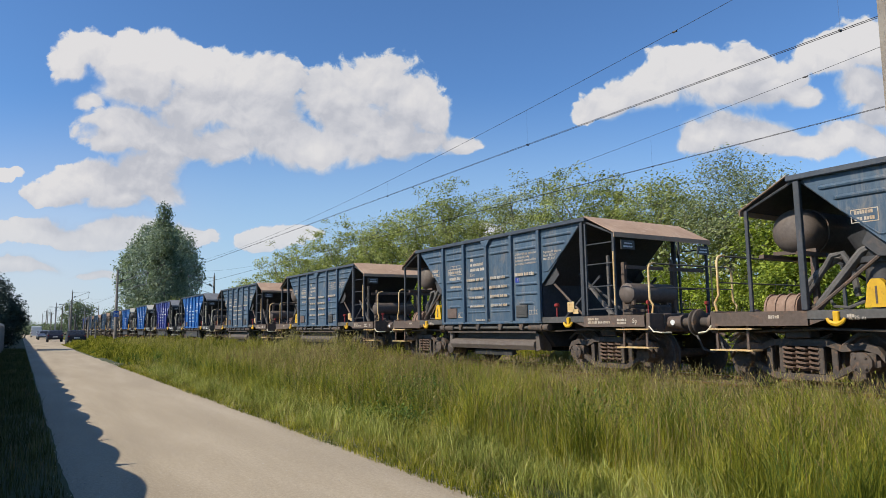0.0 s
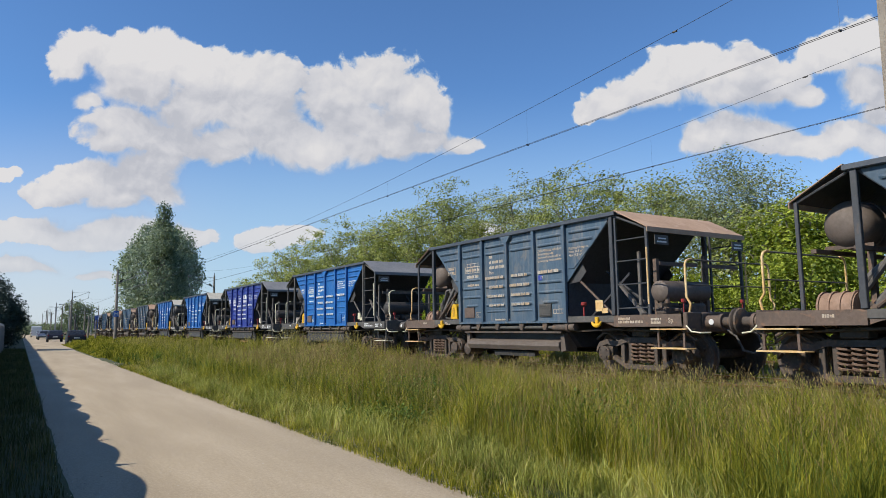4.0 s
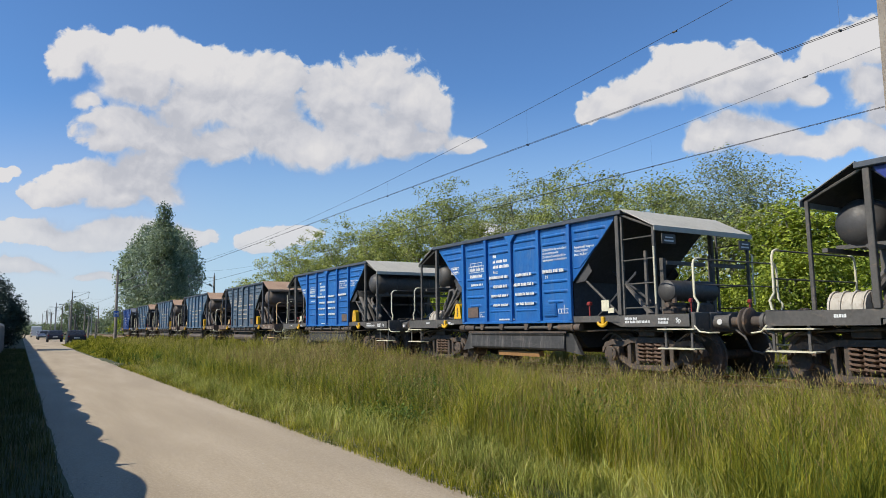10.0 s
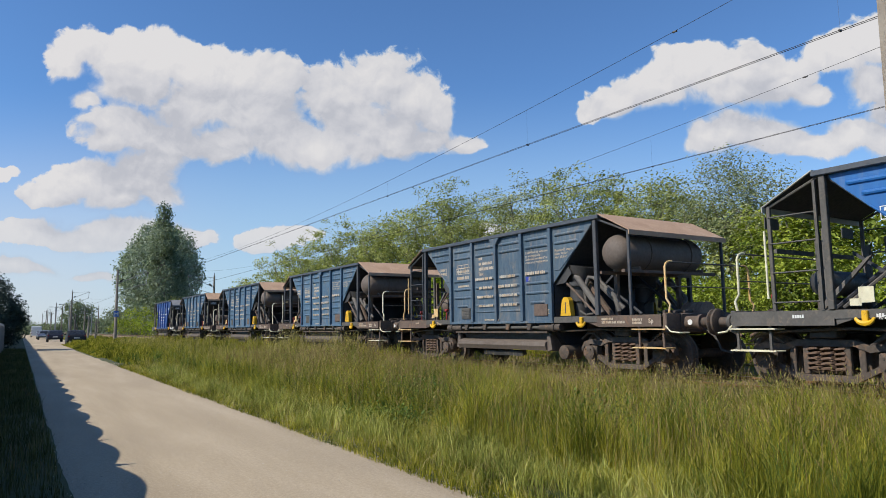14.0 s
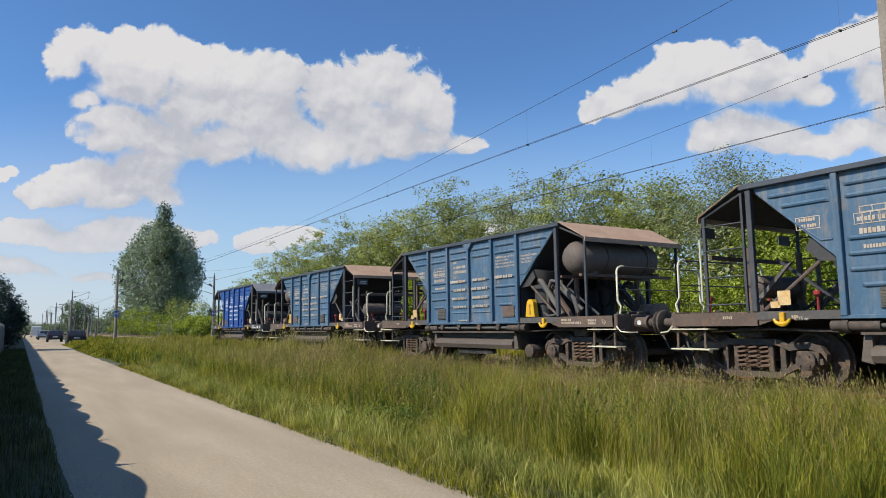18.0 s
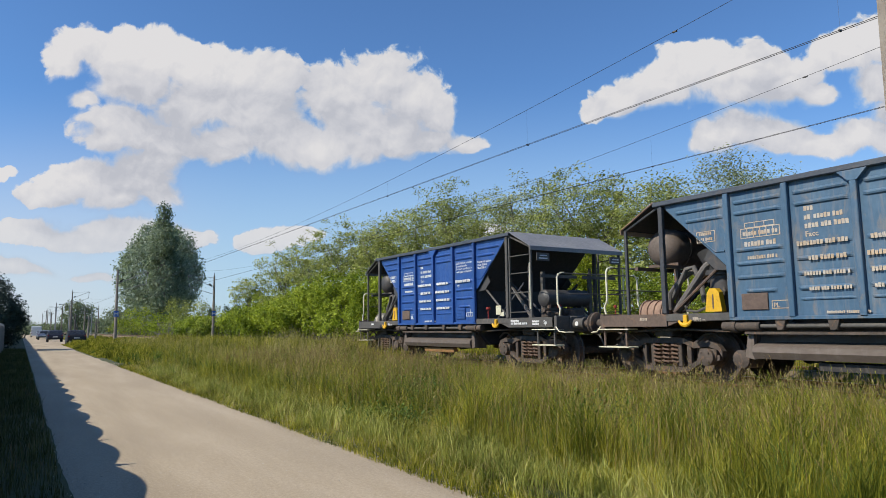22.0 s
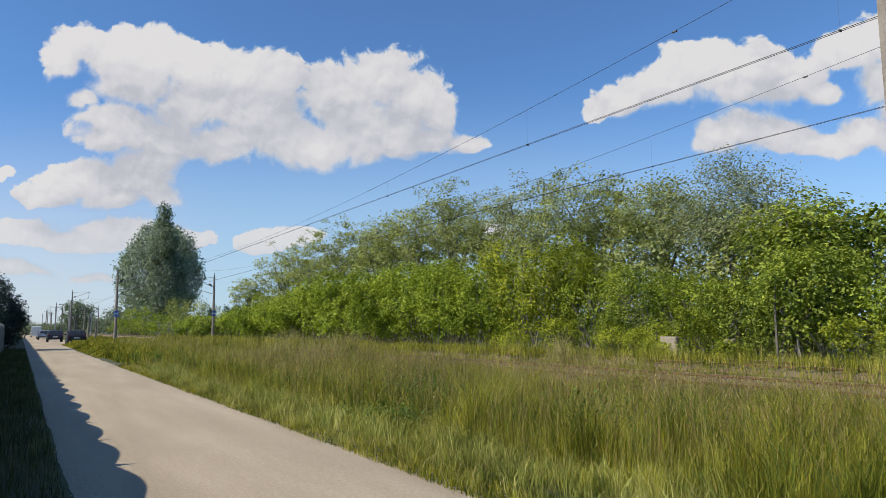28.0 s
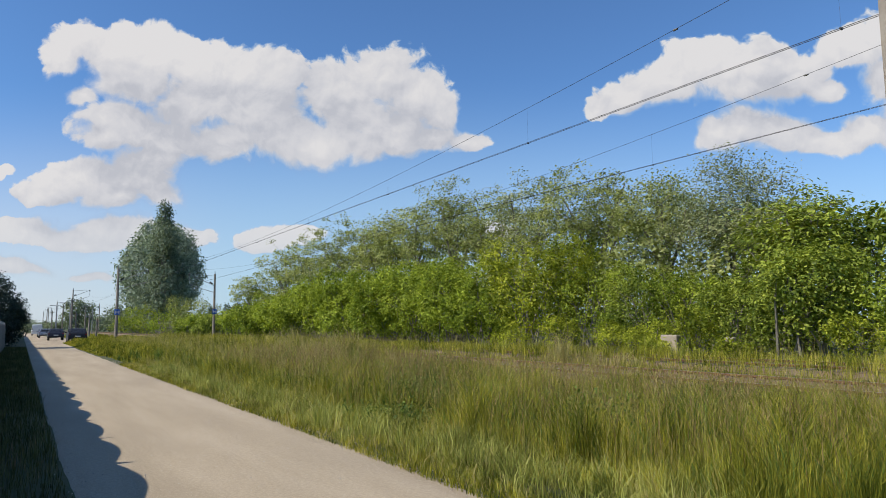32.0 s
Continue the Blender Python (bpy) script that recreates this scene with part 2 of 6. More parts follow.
def sheet(name, points, faces, material):
    """A mesh from numpy arrays: points (n, 3), faces (m, 3 or 4)."""
    me = bpy.data.meshes.new(name)
    faces = np.asarray(faces, np.int32)
    k = faces.shape[1]
    me.vertices.add(len(points))
    me.vertices.foreach_set("co", np.asarray(points, np.float32).ravel())
    me.loops.add(faces.size)
    me.loops.foreach_set("vertex_index", faces.ravel())
    me.polygons.add(len(faces))
    me.polygons.foreach_set("loop_start", np.arange(0, faces.size, k, dtype=np.int32))
    me.update(calc_edges=True)
    me.materials.append(material)
    return me


rng = np.random.default_rng(7)

# ---- ground, road, tracks ----
NEAR_TRACK, FAR_TRACK = 11.16, 16.1
ROAD_Z = -0.45
PROFILE_X = [-3000, -300, -60, -20, -6, -1, 0.2, 0.5, 3.5, 3.8, 5.0, 7.0, 8.6, 9.3, 9.9, 12.4, 13.1, 14.2, 14.9, 17.3, 18.2, 20, 24, 40, 90, 400, 3000]
PROFILE_Z = [-0.4, -0.4, -0.4, -0.4, -0.4, -0.4, -0.42, -0.46, -0.46, -0.44, -0.52, -0.5, -0.42, -0.28, -0.065, -0.065, -0.28, -0.28, -0.065, -0.065, -0.32, -0.35, -0.3, -0.3, -0.3, -0.3, -0.3]


def ground_z(x):
    return np.interp(x, PROFILE_X, PROFILE_Z)


def lay_ground():
    xs = np.unique(np.concatenate([PROFILE_X, np.arange(-6, 30, 0.4)]))
    ys = np.unique(np.concatenate([[-3000, -800, -200, -60, -20], np.arange(-10, 60, 0.8), np.arange(60, 300, 8), [400, 700, 1200, 2000, 3000]]))
    gx, gy = np.meshgrid(xs, ys)
    gz = ground_z(gx) + np.where((gx > 3.9) & (gx < 9.2), 0.05 * np.sin(gx * 1.7 + gy * 0.9) * np.cos(gy * 0.63), 0)
    pts = np.stack([gx, gy, gz], -1).reshape(-1, 3)
    n, m = len(xs), len(ys)
    i = (np.arange(m - 1)[:, None] * n + np.arange(n - 1)[None]).ravel()
    tagged(new("ground", sheet("ground", pts, np.stack([i, i + 1, i + n + 1, i + n], 1), GROUND)), "overgrown meadow soil beside the railway", "ground", kind="structure")


lay_ground()


def lay_road():
    ys = np.concatenate([np.arange(-12, 60, 0.25), np.arange(60, 320, 3.0)])
    cols = 15
    pts = []
    for y in ys:
        left = 0.36 + 0.07 * noise.noise((0, y * 1.3, 0)) + 0.05 * noise.noise((4, y * 5, 0))
        right = 3.6 + 2.2 * min(max((y - 56) / 22, 0), 1) + 0.10 * noise.noise((9, y * 0.8, 0)) + 0.07 * noise.noise((2, y * 4, 0))
        for k in range(cols):
            u = k / (cols - 1)
            x = left + (right - left) * u
            edge = min(u, 1 - u)
            z = ROAD_Z + 0.02 * min(1, edge * 8) + 0.012 * noise.noise((x * 1.4, y * 0.5, 3)) - (0.02 if edge == 0 else 0)
            pts.append((x, y, z))
    m = len(ys)
    i = (np.arange(m - 1)[:, None] * cols + np.arange(cols - 1)[None]).ravel()
    me = sheet("road", np.array(pts), np.stack([i, i + 1, i + cols + 1, i + cols], 1), ROAD)
    me.shade_smooth()
    tagged(new("road", me), "pale dusty gravel road beside a grass verge", "road", kind="structure")
    # loose pebbles on the road and along its edges
    n = 6000
    side = rng.random(n)
    px = np.where(side < 0.7, 3.5 + rng.normal(0, 0.12, n), np.where(side < 0.78, 0.5 + rng.normal(0, 0.1, n), rng.uniform(0.5, 3.6, n)))
    py = 3 + 30 * rng.random(n) ** 1.6
    s = rng.uniform(0.003, 0.009, n) * np.where(rng.random(n) < 0.05, 1.6, 1)
    oct_v = np.array([(1, 0, 0), (0, 1, 0), (-1, 0, 0), (0, -1, 0), (0, 0, 0.8), (0, 0, -0.5)])
    oct_f = np.array([(0, 1, 4), (1, 2, 4), (2, 3, 4), (3, 0, 4), (1, 0, 5), (2, 1, 5), (3, 2, 5), (0, 3, 5)])
    v = oct_v[None] * s[:, None, None] * rng.uniform(0.6, 1.3, (n, 1, 3)) + np.stack([px, py, np.full(n, ROAD_Z + 0.022)], 1)[:, None]
    f = oct_f[None] + (np.arange(n) * 6)[:, None, None]
    tagged(new("road_pebbles", sheet("road_pebbles", v.reshape(-1, 3), f.reshape(-1, 3), worn("pebble", (0.48, 0.41, 0.32), (0.55, 0.48, 0.39), (0.36, 0.3, 0.22), 0.2, 0.9, 0, 9))), "loose pale pebbles on the gravel road", "pebbles", kind="stuff")


lay_road()


def lay_track(centre, reach, sleepers):
    track = tagged(new("railway_track"), "rusty rails on sleepers half hidden by grass", "railway track", kind="structure")
    track.location = (centre, 0, 0)
    prof = [(-0.07, -0.17), (0.07, -0.17), (0.07, -0.155), (0.012, -0.135), (0.012, -0.045), (0.036, -0.035), (0.036, 0.0), (-0.036, 0.0), (-0.036, -0.035), (-0.012, -0.045), (-0.012, -0.135), (-0.07, -0.155)]
    for s in (-0.7535, 0.7535):
        rail = part("rail", Geo().prism([(x + s, z) for x, z in prof], -20, reach, "y"), RAIL, track)
        part("running_surface", Geo().box(s - 0.03, s + 0.03, -20, reach, 0.0005, 0.003), RAIL_TOP, rail, "worn brighter top of the rail")
    sl = Geo().prism([(-1.3, -0.3), (1.3, -0.3), (1.3, -0.185), (1.22, -0.165), (0.5, -0.17), (0.4, -0.2), (-0.4, -0.2), (-0.5, -0.17), (-1.22, -0.165), (-1.3, -0.185)], -0.12, 0.12, "y").mesh("sleeper", SLEEPER)
    for k in range(sleepers):
        ob = part("sleeper", sl, None, track)
        ob.location = (0, 1.0 + 0.6 * k, 0.112)
    return track


lay_track(NEAR_TRACK, 320, 70)
lay_track(FAR_TRACK, 320, 40)


def lay_ballast():
    n = 9000
    y = 2 + 40 * rng.random(n) ** 1.5
    x = np.where(rng.random(n) < 0.75, NEAR_TRACK + rng.normal(0, 0.9, n), FAR_TRACK + rng.normal(0, 1.0, n))
    s = rng.uniform(0.02, 0.045, n)
    v0 = np.array([(1, 0, 0.1), (0, 1, -0.1), (-1, 0, 0.2), (0, -1, 0), (0.1, 0.1, 0.9), (0, 0, -0.7)])
    f0 = np.array([(0, 1, 4), (1, 2, 4), (2, 3, 4), (3, 0, 4), (1, 0, 5), (2, 1, 5), (3, 2, 5), (0, 3, 5)])
    v = v0[None] * s[:, None, None] * rng.uniform(0.6, 1.3, (n, 1, 3)) + np.stack([x, y, ground_z(x) + 0.005], 1)[:, None]
    f = f0[None] + (np.arange(n) * 6)[:, None, None]
    tagged(new("ballast_stones", sheet("ballast_stones", v.reshape(-1, 3), f.reshape(-1, 3), STONE)), "brown crushed stone between the rails", "ballast", kind="stuff")
    for c in (NEAR_TRACK, FAR_TRACK):
        ys = np.arange(-10, 200, 3.0)
        pts = np.array([(c + dx, y, ground_z(c + dx) + 0.004) for y in ys for dx in (-1.6, -1.25, 0, 1.25, 1.6)])
        i = (np.arange(len(ys) - 1)[:, None] * 5 + np.arange(4)[None]).ravel()
        tagged(new("ballast_bed", sheet("ballast_bed", pts, np.stack([i, i + 1, i + 6, i + 5], 1), BALLAST)), "brown gravel bed under the rails", "ballast", kind="structure")


lay_ballast()

# ---- the hopper wagons ----
PAINT = {
    "dark": worn("faded_teal_paint", (0.048, 0.088, 0.135), (0.082, 0.128, 0.175), (0.17, 0.155, 0.14), 0.44, 0.6, 0, 1.3, 0.25, (1, 1, 0.5), streaks=0.55),
    "slate": worn("weathered_blue_paint", (0.045, 0.108, 0.185), (0.08, 0.152, 0.23), (0.19, 0.165, 0.14), 0.44, 0.6, 0, 1.3, 0.25, (1, 1, 0.5), streaks=0.55),
    "bright": worn("bright_blue_paint", (0.006, 0.105, 0.36), (0.012, 0.14, 0.42), (0.1, 0.17, 0.28), 0.2, 0.5, 0, 1.3, 0.2, (1, 1, 0.5), streaks=0.26),
    "violet": worn("violet_blue_paint", (0.017, 0.032, 0.22), (0.024, 0.044, 0.27), (0.05, 0.055, 0.14), 0.1, 0.4, 0, 1.3, 0.2, (1, 1, 0.5), streaks=0.12),
    "royal": worn("royal_blue_paint", (0.016, 0.07, 0.265), (0.024, 0.088, 0.32), (0.07, 0.08, 0.13), 0.12, 0.45, 0, 1.3, 0.2, (1, 1, 0.5), streaks=0.2),
}
SOOT = worn("black_frame_paint", (0.07, 0.066, 0.06), (0.115, 0.105, 0.095), (0.17, 0.135, 0.1), 0.4, 0.7, 0, 2.2, 0.4)
RUSTY = worn("rust_brown_frame", (0.1, 0.072, 0.056), (0.15, 0.105, 0.08), (0.22, 0.12, 0.07), 0.45, 0.8, 0, 2.2, 0.5)
GRIME = worn("grimy_running_gear", (0.062, 0.05, 0.041), (0.115, 0.088, 0.07), (0.2, 0.115, 0.065), 0.5, 0.85, 0.0, 3, 0.6)
CHUTE_BROWN = worn("worn_brown_chute", (0.115, 0.09, 0.072), (0.165, 0.13, 0.105), (0.09, 0.065, 0.05), 0.35, 0.7, 0.1, 2, 0.4, (1, 0.3, 1), streaks=0.4)
RUST_FLAP = worn("rust_orange_flap", (0.36, 0.19, 0.07), (0.28, 0.14, 0.055), (0.1, 0.06, 0.04), 0.3, 0.85, 0, 3)
CHUTE = worn("worn_grey_chute", (0.034, 0.033, 0.032), (0.06, 0.057, 0.054), (0.15, 0.13, 0.11), 0.22, 0.65, 0.1, 2, 0.4, (1, 0.3, 1), streaks=0.5)
# near-black colour stands in for the deep shade in and under the hopper
HOPPER_SHADE = worn("hopper_shade_colour", (0.032, 0.035, 0.044), (0.044, 0.046, 0.055), (0.065, 0.055, 0.047), 0.3, 0.75, 0, 2)
TANK = worn("dull_tank_paint", (0.048, 0.046, 0.046), (0.07, 0.065, 0.062), (0.1, 0.075, 0.06), 0.35, 0.55, 0, 2)
ROOF_RUST = worn("rusted_roof_sheet", (0.5, 0.33, 0.215), (0.39, 0.245, 0.155), (0.55, 0.41, 0.3), 0.35, 0.85, 0, 1.6, 0.3)
ROOF_GREY = worn("grey_roof_sheet", (0.2, 0.2, 0.205), (0.27, 0.265, 0.26), (0.32, 0.29, 0.26), 0.2, 0.6, 0.1, 1.6, 0.3)
ROOF_PALE = worn("pale_dusty_roof_sheet", (0.54, 0.505, 0.42), (0.46, 0.43, 0.355), (0.34, 0.29, 0.22), 0.3, 0.8, 0, 1.6, 0.3)
YELLOW = worn("yellow_paint", (0.75, 0.44, 0.015), (0.66, 0.36, 0.012), (0.2, 0.09, 0.03), 0.3, 0.5, 0, 4)
CREAM = worn("cream_handrail_paint", (0.72, 0.68, 0.5), (0.6, 0.55, 0.38), (0.3, 0.17, 0.08), 0.2, 0.5, 0, 5)
ORANGE_RAIL = worn("orange_handrail_paint", (0.62, 0.36, 0.12), (0.7, 0.55, 0.3), (0.25, 0.12, 0.06), 0.3, 0.6, 0, 5)
WHITE = worn("white_lettering", (0.74, 0.74, 0.72), (0.64, 0.64, 0.62), (0.4, 0.4, 0.4), 0.15, 0.6, 0, 7)
FADED = worn("faded_lettering", (0.52, 0.48, 0.42), (0.46, 0.31, 0.17), (0.22, 0.2, 0.19), 0.45, 0.7, 0, 5)
RED = worn("red_knob_paint", (0.33, 0.03, 0.03), (0.26, 0.03, 0.02), (0.2, 0.05, 0.03), 0.2, 0.5, 0, 6)
TOP_SLATE = worn("dark_slate_rail", (0.05, 0.062, 0.082), (0.075, 0.085, 0.1), (0.13, 0.1, 0.08), 0.3, 0.6, 0, 2)
PLATE = worn("rusted_plate", (0.11, 0.075, 0.06), (0.16, 0.11, 0.085), (0.06, 0.045, 0.04), 0.3, 0.8, 0, 6)
POST_SLATE = worn("dark_slate_post", (0.042, 0.047, 0.056), (0.065, 0.066, 0.072), (0.13, 0.09, 0.065), 0.3, 0.65, 0, 2)
HOSE = worn("dusty_grey_hose", (0.11, 0.1, 0.092), (0.16, 0.145, 0.13), (0.1, 0.08, 0.065), 0.35, 0.75, 0, 4)
TANK_BROWN = worn("dusty_brown_tank", (0.115, 0.09, 0.075), (0.16, 0.125, 0.105), (0.11, 0.075, 0.055), 0.35, 0.7, 0, 2)
DRUM_RUST = worn("rusty_cover", (0.25, 0.155, 0.105), (0.32, 0.21, 0.15), (0.14, 0.085, 0.06), 0.35, 0.8, 0, 3)
DRUM = worn("pale_cover_paint", (0.42, 0.38, 0.32), (0.5, 0.46, 0.39), (0.22, 0.17, 0.12), 0.35, 0.7, 0, 3)
SPRING = worn("rusty_spring", (0.13, 0.08, 0.054), (0.18, 0.115, 0.08), (0.1, 0.06, 0.04), 0.3, 0.8, 0, 6)
LABEL_BLUE = worn("blue_patch_paint", (0.03, 0.05, 0.33), (0.03, 0.06, 0.38), (0.1, 0.1, 0.2), 0.1, 0.5, 0, 5)

HALF = 1.46
RIBS = (-1.98, -0.99, 0.0, 0.99, 1.98)


def lettering(words, size):
    """Built-in font, as a flat mesh in the plane x = 0 that reads along -y; its first letter begins at y = 0."""
    cu = bpy.data.curves.new("words", "FONT")
    cu.body, cu.size, cu.space_line = words, size, 1.05
    cu.resolution_u, cu.offset = 2, size * 0.018
    ob = new("words", cu)
    me = bpy.data.meshes.new_from_object(ob.evaluated_get(bpy.context.evaluated_depsgraph_get()))
    g = Geo()
    g.v, g.f = [(0.0, -p.co.x, p.co.y) for p in me.vertices], [tuple(f.vertices) for f in me.polygons]
    bpy.data.objects.remove(ob), bpy.data.meshes.remove(me)
    return g


def moved(g, x, y, z):
    h = Geo()
    h.v, h.f = [(a + x, b + y, c + z) for a, b, c in g.v], list(g.f)
    return h


def bars(spec, x):
    """Unreadable writing: flat bars (y to the left end, z of the foot, length, height), broken into words of unlike length."""
    g = Geo()
    for y, z, length, height in spec:
        high = height * 1.25
        step, wide = 0.56 * high, 0.44 * high
        k = int(length * 1000 + z * 100) % 7
        u, left = 0.0, (7, 4, 9, 5, 8, 3, 6)[k]
        while u + wide <= length:
            tall = (1.0, 0.86, 1.0, 0.92)[k % 4]
            g.box(x, x + 0.002, y - u - wide, y - u, z, z + high * tall * 0.8)
            u += step
            left -= 1
            k += 1
            if left == 0:
                u += 0.5 * step
                left = (7, 4, 9, 5, 8, 3, 6)[k % 7]
    return g


def frame_lines(y, z, w, h, cells, x, t=0.012):
    """A small table of painted lines."""
    g = Geo()
    for zz in (z, z + h - t):
        g.box(x, x + 0.002, y - w, y, zz, zz + t)
    for k in range(cells + 1):
        yy = y - (w - t) * k / cells
        g.box(x, x + 0.002, yy - t, yy, z + t, z + h - t)
    return g


def bead(g, y0, y1, z, x, high=0.075, deep=0.032):
    """A pressed bead on a side sheet, proud of the plane x towards -x, with tapered ends."""
    e = 0.06
    rows = []
    for yy, s in ((y0, 0.0), (y0 + e, 1.0), (y1 - e, 1.0), (y1, 0.0)):
        rows.append([(x - deep * s * a, yy, z + high * b) for a, b in ((0, -0.5), (0.75, -0.28), (1, 0.05), (0.5, 0.38), (0, 0.5))])
    v = [p for r in rows for p in r]
    f = [(i * 5 + k, i * 5 + k + 1, i * 5 + k + 6, i * 5 + k + 5) for i in range(3) for k in range(4)]
    g.add(v, f)


BEADS = (2.98, 2.80, 2.20, 1.98, 1.76, 1.54)


def side_sheets():
    """The sheets of the side at -x: four full ones and a cut one at each end."""
    out = []
    x = -HALF + 0.03
    for a, b in zip(RIBS, RIBS[1:]):
        g = Geo().box(x, x + 0.012, a, b, 1.13, 3.16)
        beads = []
        for k, z in enumerate(BEADS):
            cut = 0.14 if (k == 5 and a in (-1.98, 0.99)) else 0.0
            beads.append(Geo())
            bead(beads[-1], a + 0.09 + cut, b - 0.09 - cut, z, x - 0.0005)
        if a == -0.99 or a == 0.0:
            beads.append(Geo())
            bead(beads[-1], a + 0.1, b - 0.1, 1.38, x - 0.0005, 0.05, 0.02)
        out.append((g, beads))
    for s in (-1, 1):
        pts = [(1.98, 3.16), (3.24, 3.16), (3.2, 3.07), (2.02, 1.93), (1.98, 1.93)]
        g = Geo().prism([(s * a, b) for a, b in pts], x, x + 0.012, "x")
        beads = [Geo(), Geo(), Geo()]
        lo, hi = sorted((s * 2.08, s * 3.02))
        bead(beads[0], lo, hi, 2.98, x - 0.0005)
        lo, hi = sorted((s * 2.08, s * 2.82))
        bead(beads[1], lo, hi, 2.80, x - 0.0005)
        beads[2].tube([(x - 0.004, s * 2.72, 2.62), (x - 0.004, s * 2.25, 2.22), (x - 0.004, s * 2.08, 2.22)], 0.014, 6)
        out.append((g, beads))
    return out


def coil_spring(dy):
    turns = [k * 2 * math.pi / 8 for k in range(45)]
    return Geo().tube([(-1.02 + 0.09 * math.sin(t), dy + 0.09 * math.cos(t), 0.3 + 0.4 * k / 44) for k, t in enumerate(turns)], 0.021, 5)


def bogie_frame():
    """Cast side frame at -x: arch over the axle boxes, window with springs between, as a thick plate with flanges."""
    g = Geo()
    top = [(-1.18, 0.56), (-1.1, 0.68), (-0.9, 0.74), (-0.62, 0.7), (-0.42, 0.78), (0.42, 0.78), (0.62, 0.7), (0.9, 0.74), (1.1, 0.68), (1.18, 0.56)]
    for p, q in zip(top, top[1:]):
        g.prism([p, q, (q[0], q[1] - 0.1), (p[0], p[1] - 0.1)], -1.1, -0.98, "x")
    low = [(-1.12, 0.5), (-0.72, 0.42), (-0.42, 0.26), (0.42, 0.26), (0.72, 0.42), (1.12, 0.5)]
    for p, q in zip(low, low[1:]):
        g.prism([p, q, (q[0], q[1] - 0.09), (p[0], p[1] - 0.09)], -1.09, -0.99, "x")
    for y in (-0.5, -0.3, 0.3, 0.5):
        g.box(-1.08, -1.0, y - 0.045, y + 0.045, 0.26, 0.74, 0.01)
    for s in (-1, 1):
        g.tube([(-1.05, s * 0.62, 0.7), (-1.05, s * 0.86, 0.86), (-1.05, s * 1.02, 0.86), (-1.05, s * 1.2, 0.74)], 0.025, 6)
    return g


def axle_box(y):
    g = Geo().tube([(-0.95, y, 0.46), (-1.18, y, 0.46), (-1.2, y, 0.46)], [0.15, 0.15, 0.1], 12)
    g.box(-1.12, -0.94, y - 0.17, y + 0.17, 0.4, 0.6, 0.02)
    for k in range(4):
        t = math.pi / 4 + k * math.pi / 2
        g.tube([(-1.19, y + 0.1 * math.cos(t), 0.46 + 0.1 * math.sin(t)), (-1.215, y + 0.1 * math.cos(t), 0.46 + 0.1 * math.sin(t))], 0.016, 6)
    return g


def wheelset():
    g = Geo().tube([(-0.95, 0, 0), (0.95, 0, 0)], 0.085, 10)
    for s in (-1, 1):
        prof = [(0.67, 0.1), (0.69, 0.34), (0.68, 0.44), (0.68, 0.486), (0.705, 0.49), (0.715, 0.46), (0.8, 0.455), (0.805, 0.4), (0.765, 0.37), (0.75, 0.16), (0.79, 0.13), (0.79, 0.08)]
        n = 28
        v = [(s * a, r * math.cos(2 * math.pi * k / n), r * math.sin(2 * math.pi * k / n)) for k in range(n) for a, r in prof]
        m = len(prof)
        f = [(k * m + j, k * m + j + 1, ((k + 1) % n) * m + j + 1, ((k + 1) % n) * m + j) for k in range(n) for j in range(m - 1)]
        g.add(v, [q if s < 0 else q[::-1] for q in f])
        for k in range(5):
            t = 2 * math.pi * k / 5
            g.tube([(s * 0.77, 0.25 * math.cos(t), 0.25 * math.sin(t)), (s * 0.785, 0.25 * math.cos(t), 0.25 * math.sin(t))], 0.03, 8)
    return g


def buffer_parts(s, end):
    """Buffer at x side s, y end."""
    x, y = s * 0.875, end * 4.95
    shank = Geo().box(x - 0.16, x + 0.16, min(y, y + end * 0.03), max(y, y + end * 0.03), 0.9, 1.22, 0.01)
    shank.tube([(x, y, 1.06), (x, y + end * 0.34, 1.06)], 0.115, 14)
    shank.tube([(x, y + end * 0.3, 1.06), (x, y + end * 0.36, 1.06)], 0.14, 14)
    head = Geo().tube([(x, y + end * 0.34, 1.06), (x, y + end * 0.57, 1.06)], 0.085, 12)
    head.tube([(x, y + end * 0.55, 1.06), (x, y + end * 0.575, 1.06), (x, y + end * 0.605, 1.06), (x, y + end * 0.63, 1.06)], [0.16, 0.225, 0.235, 0.2], 20)
    return shank, head


MESHES = {}


def shared(key, make, material, smooth=False):
    if key not in MESHES:
        MESHES[key] = make().mesh(key[0], material, smooth)
    return MESHES[key]


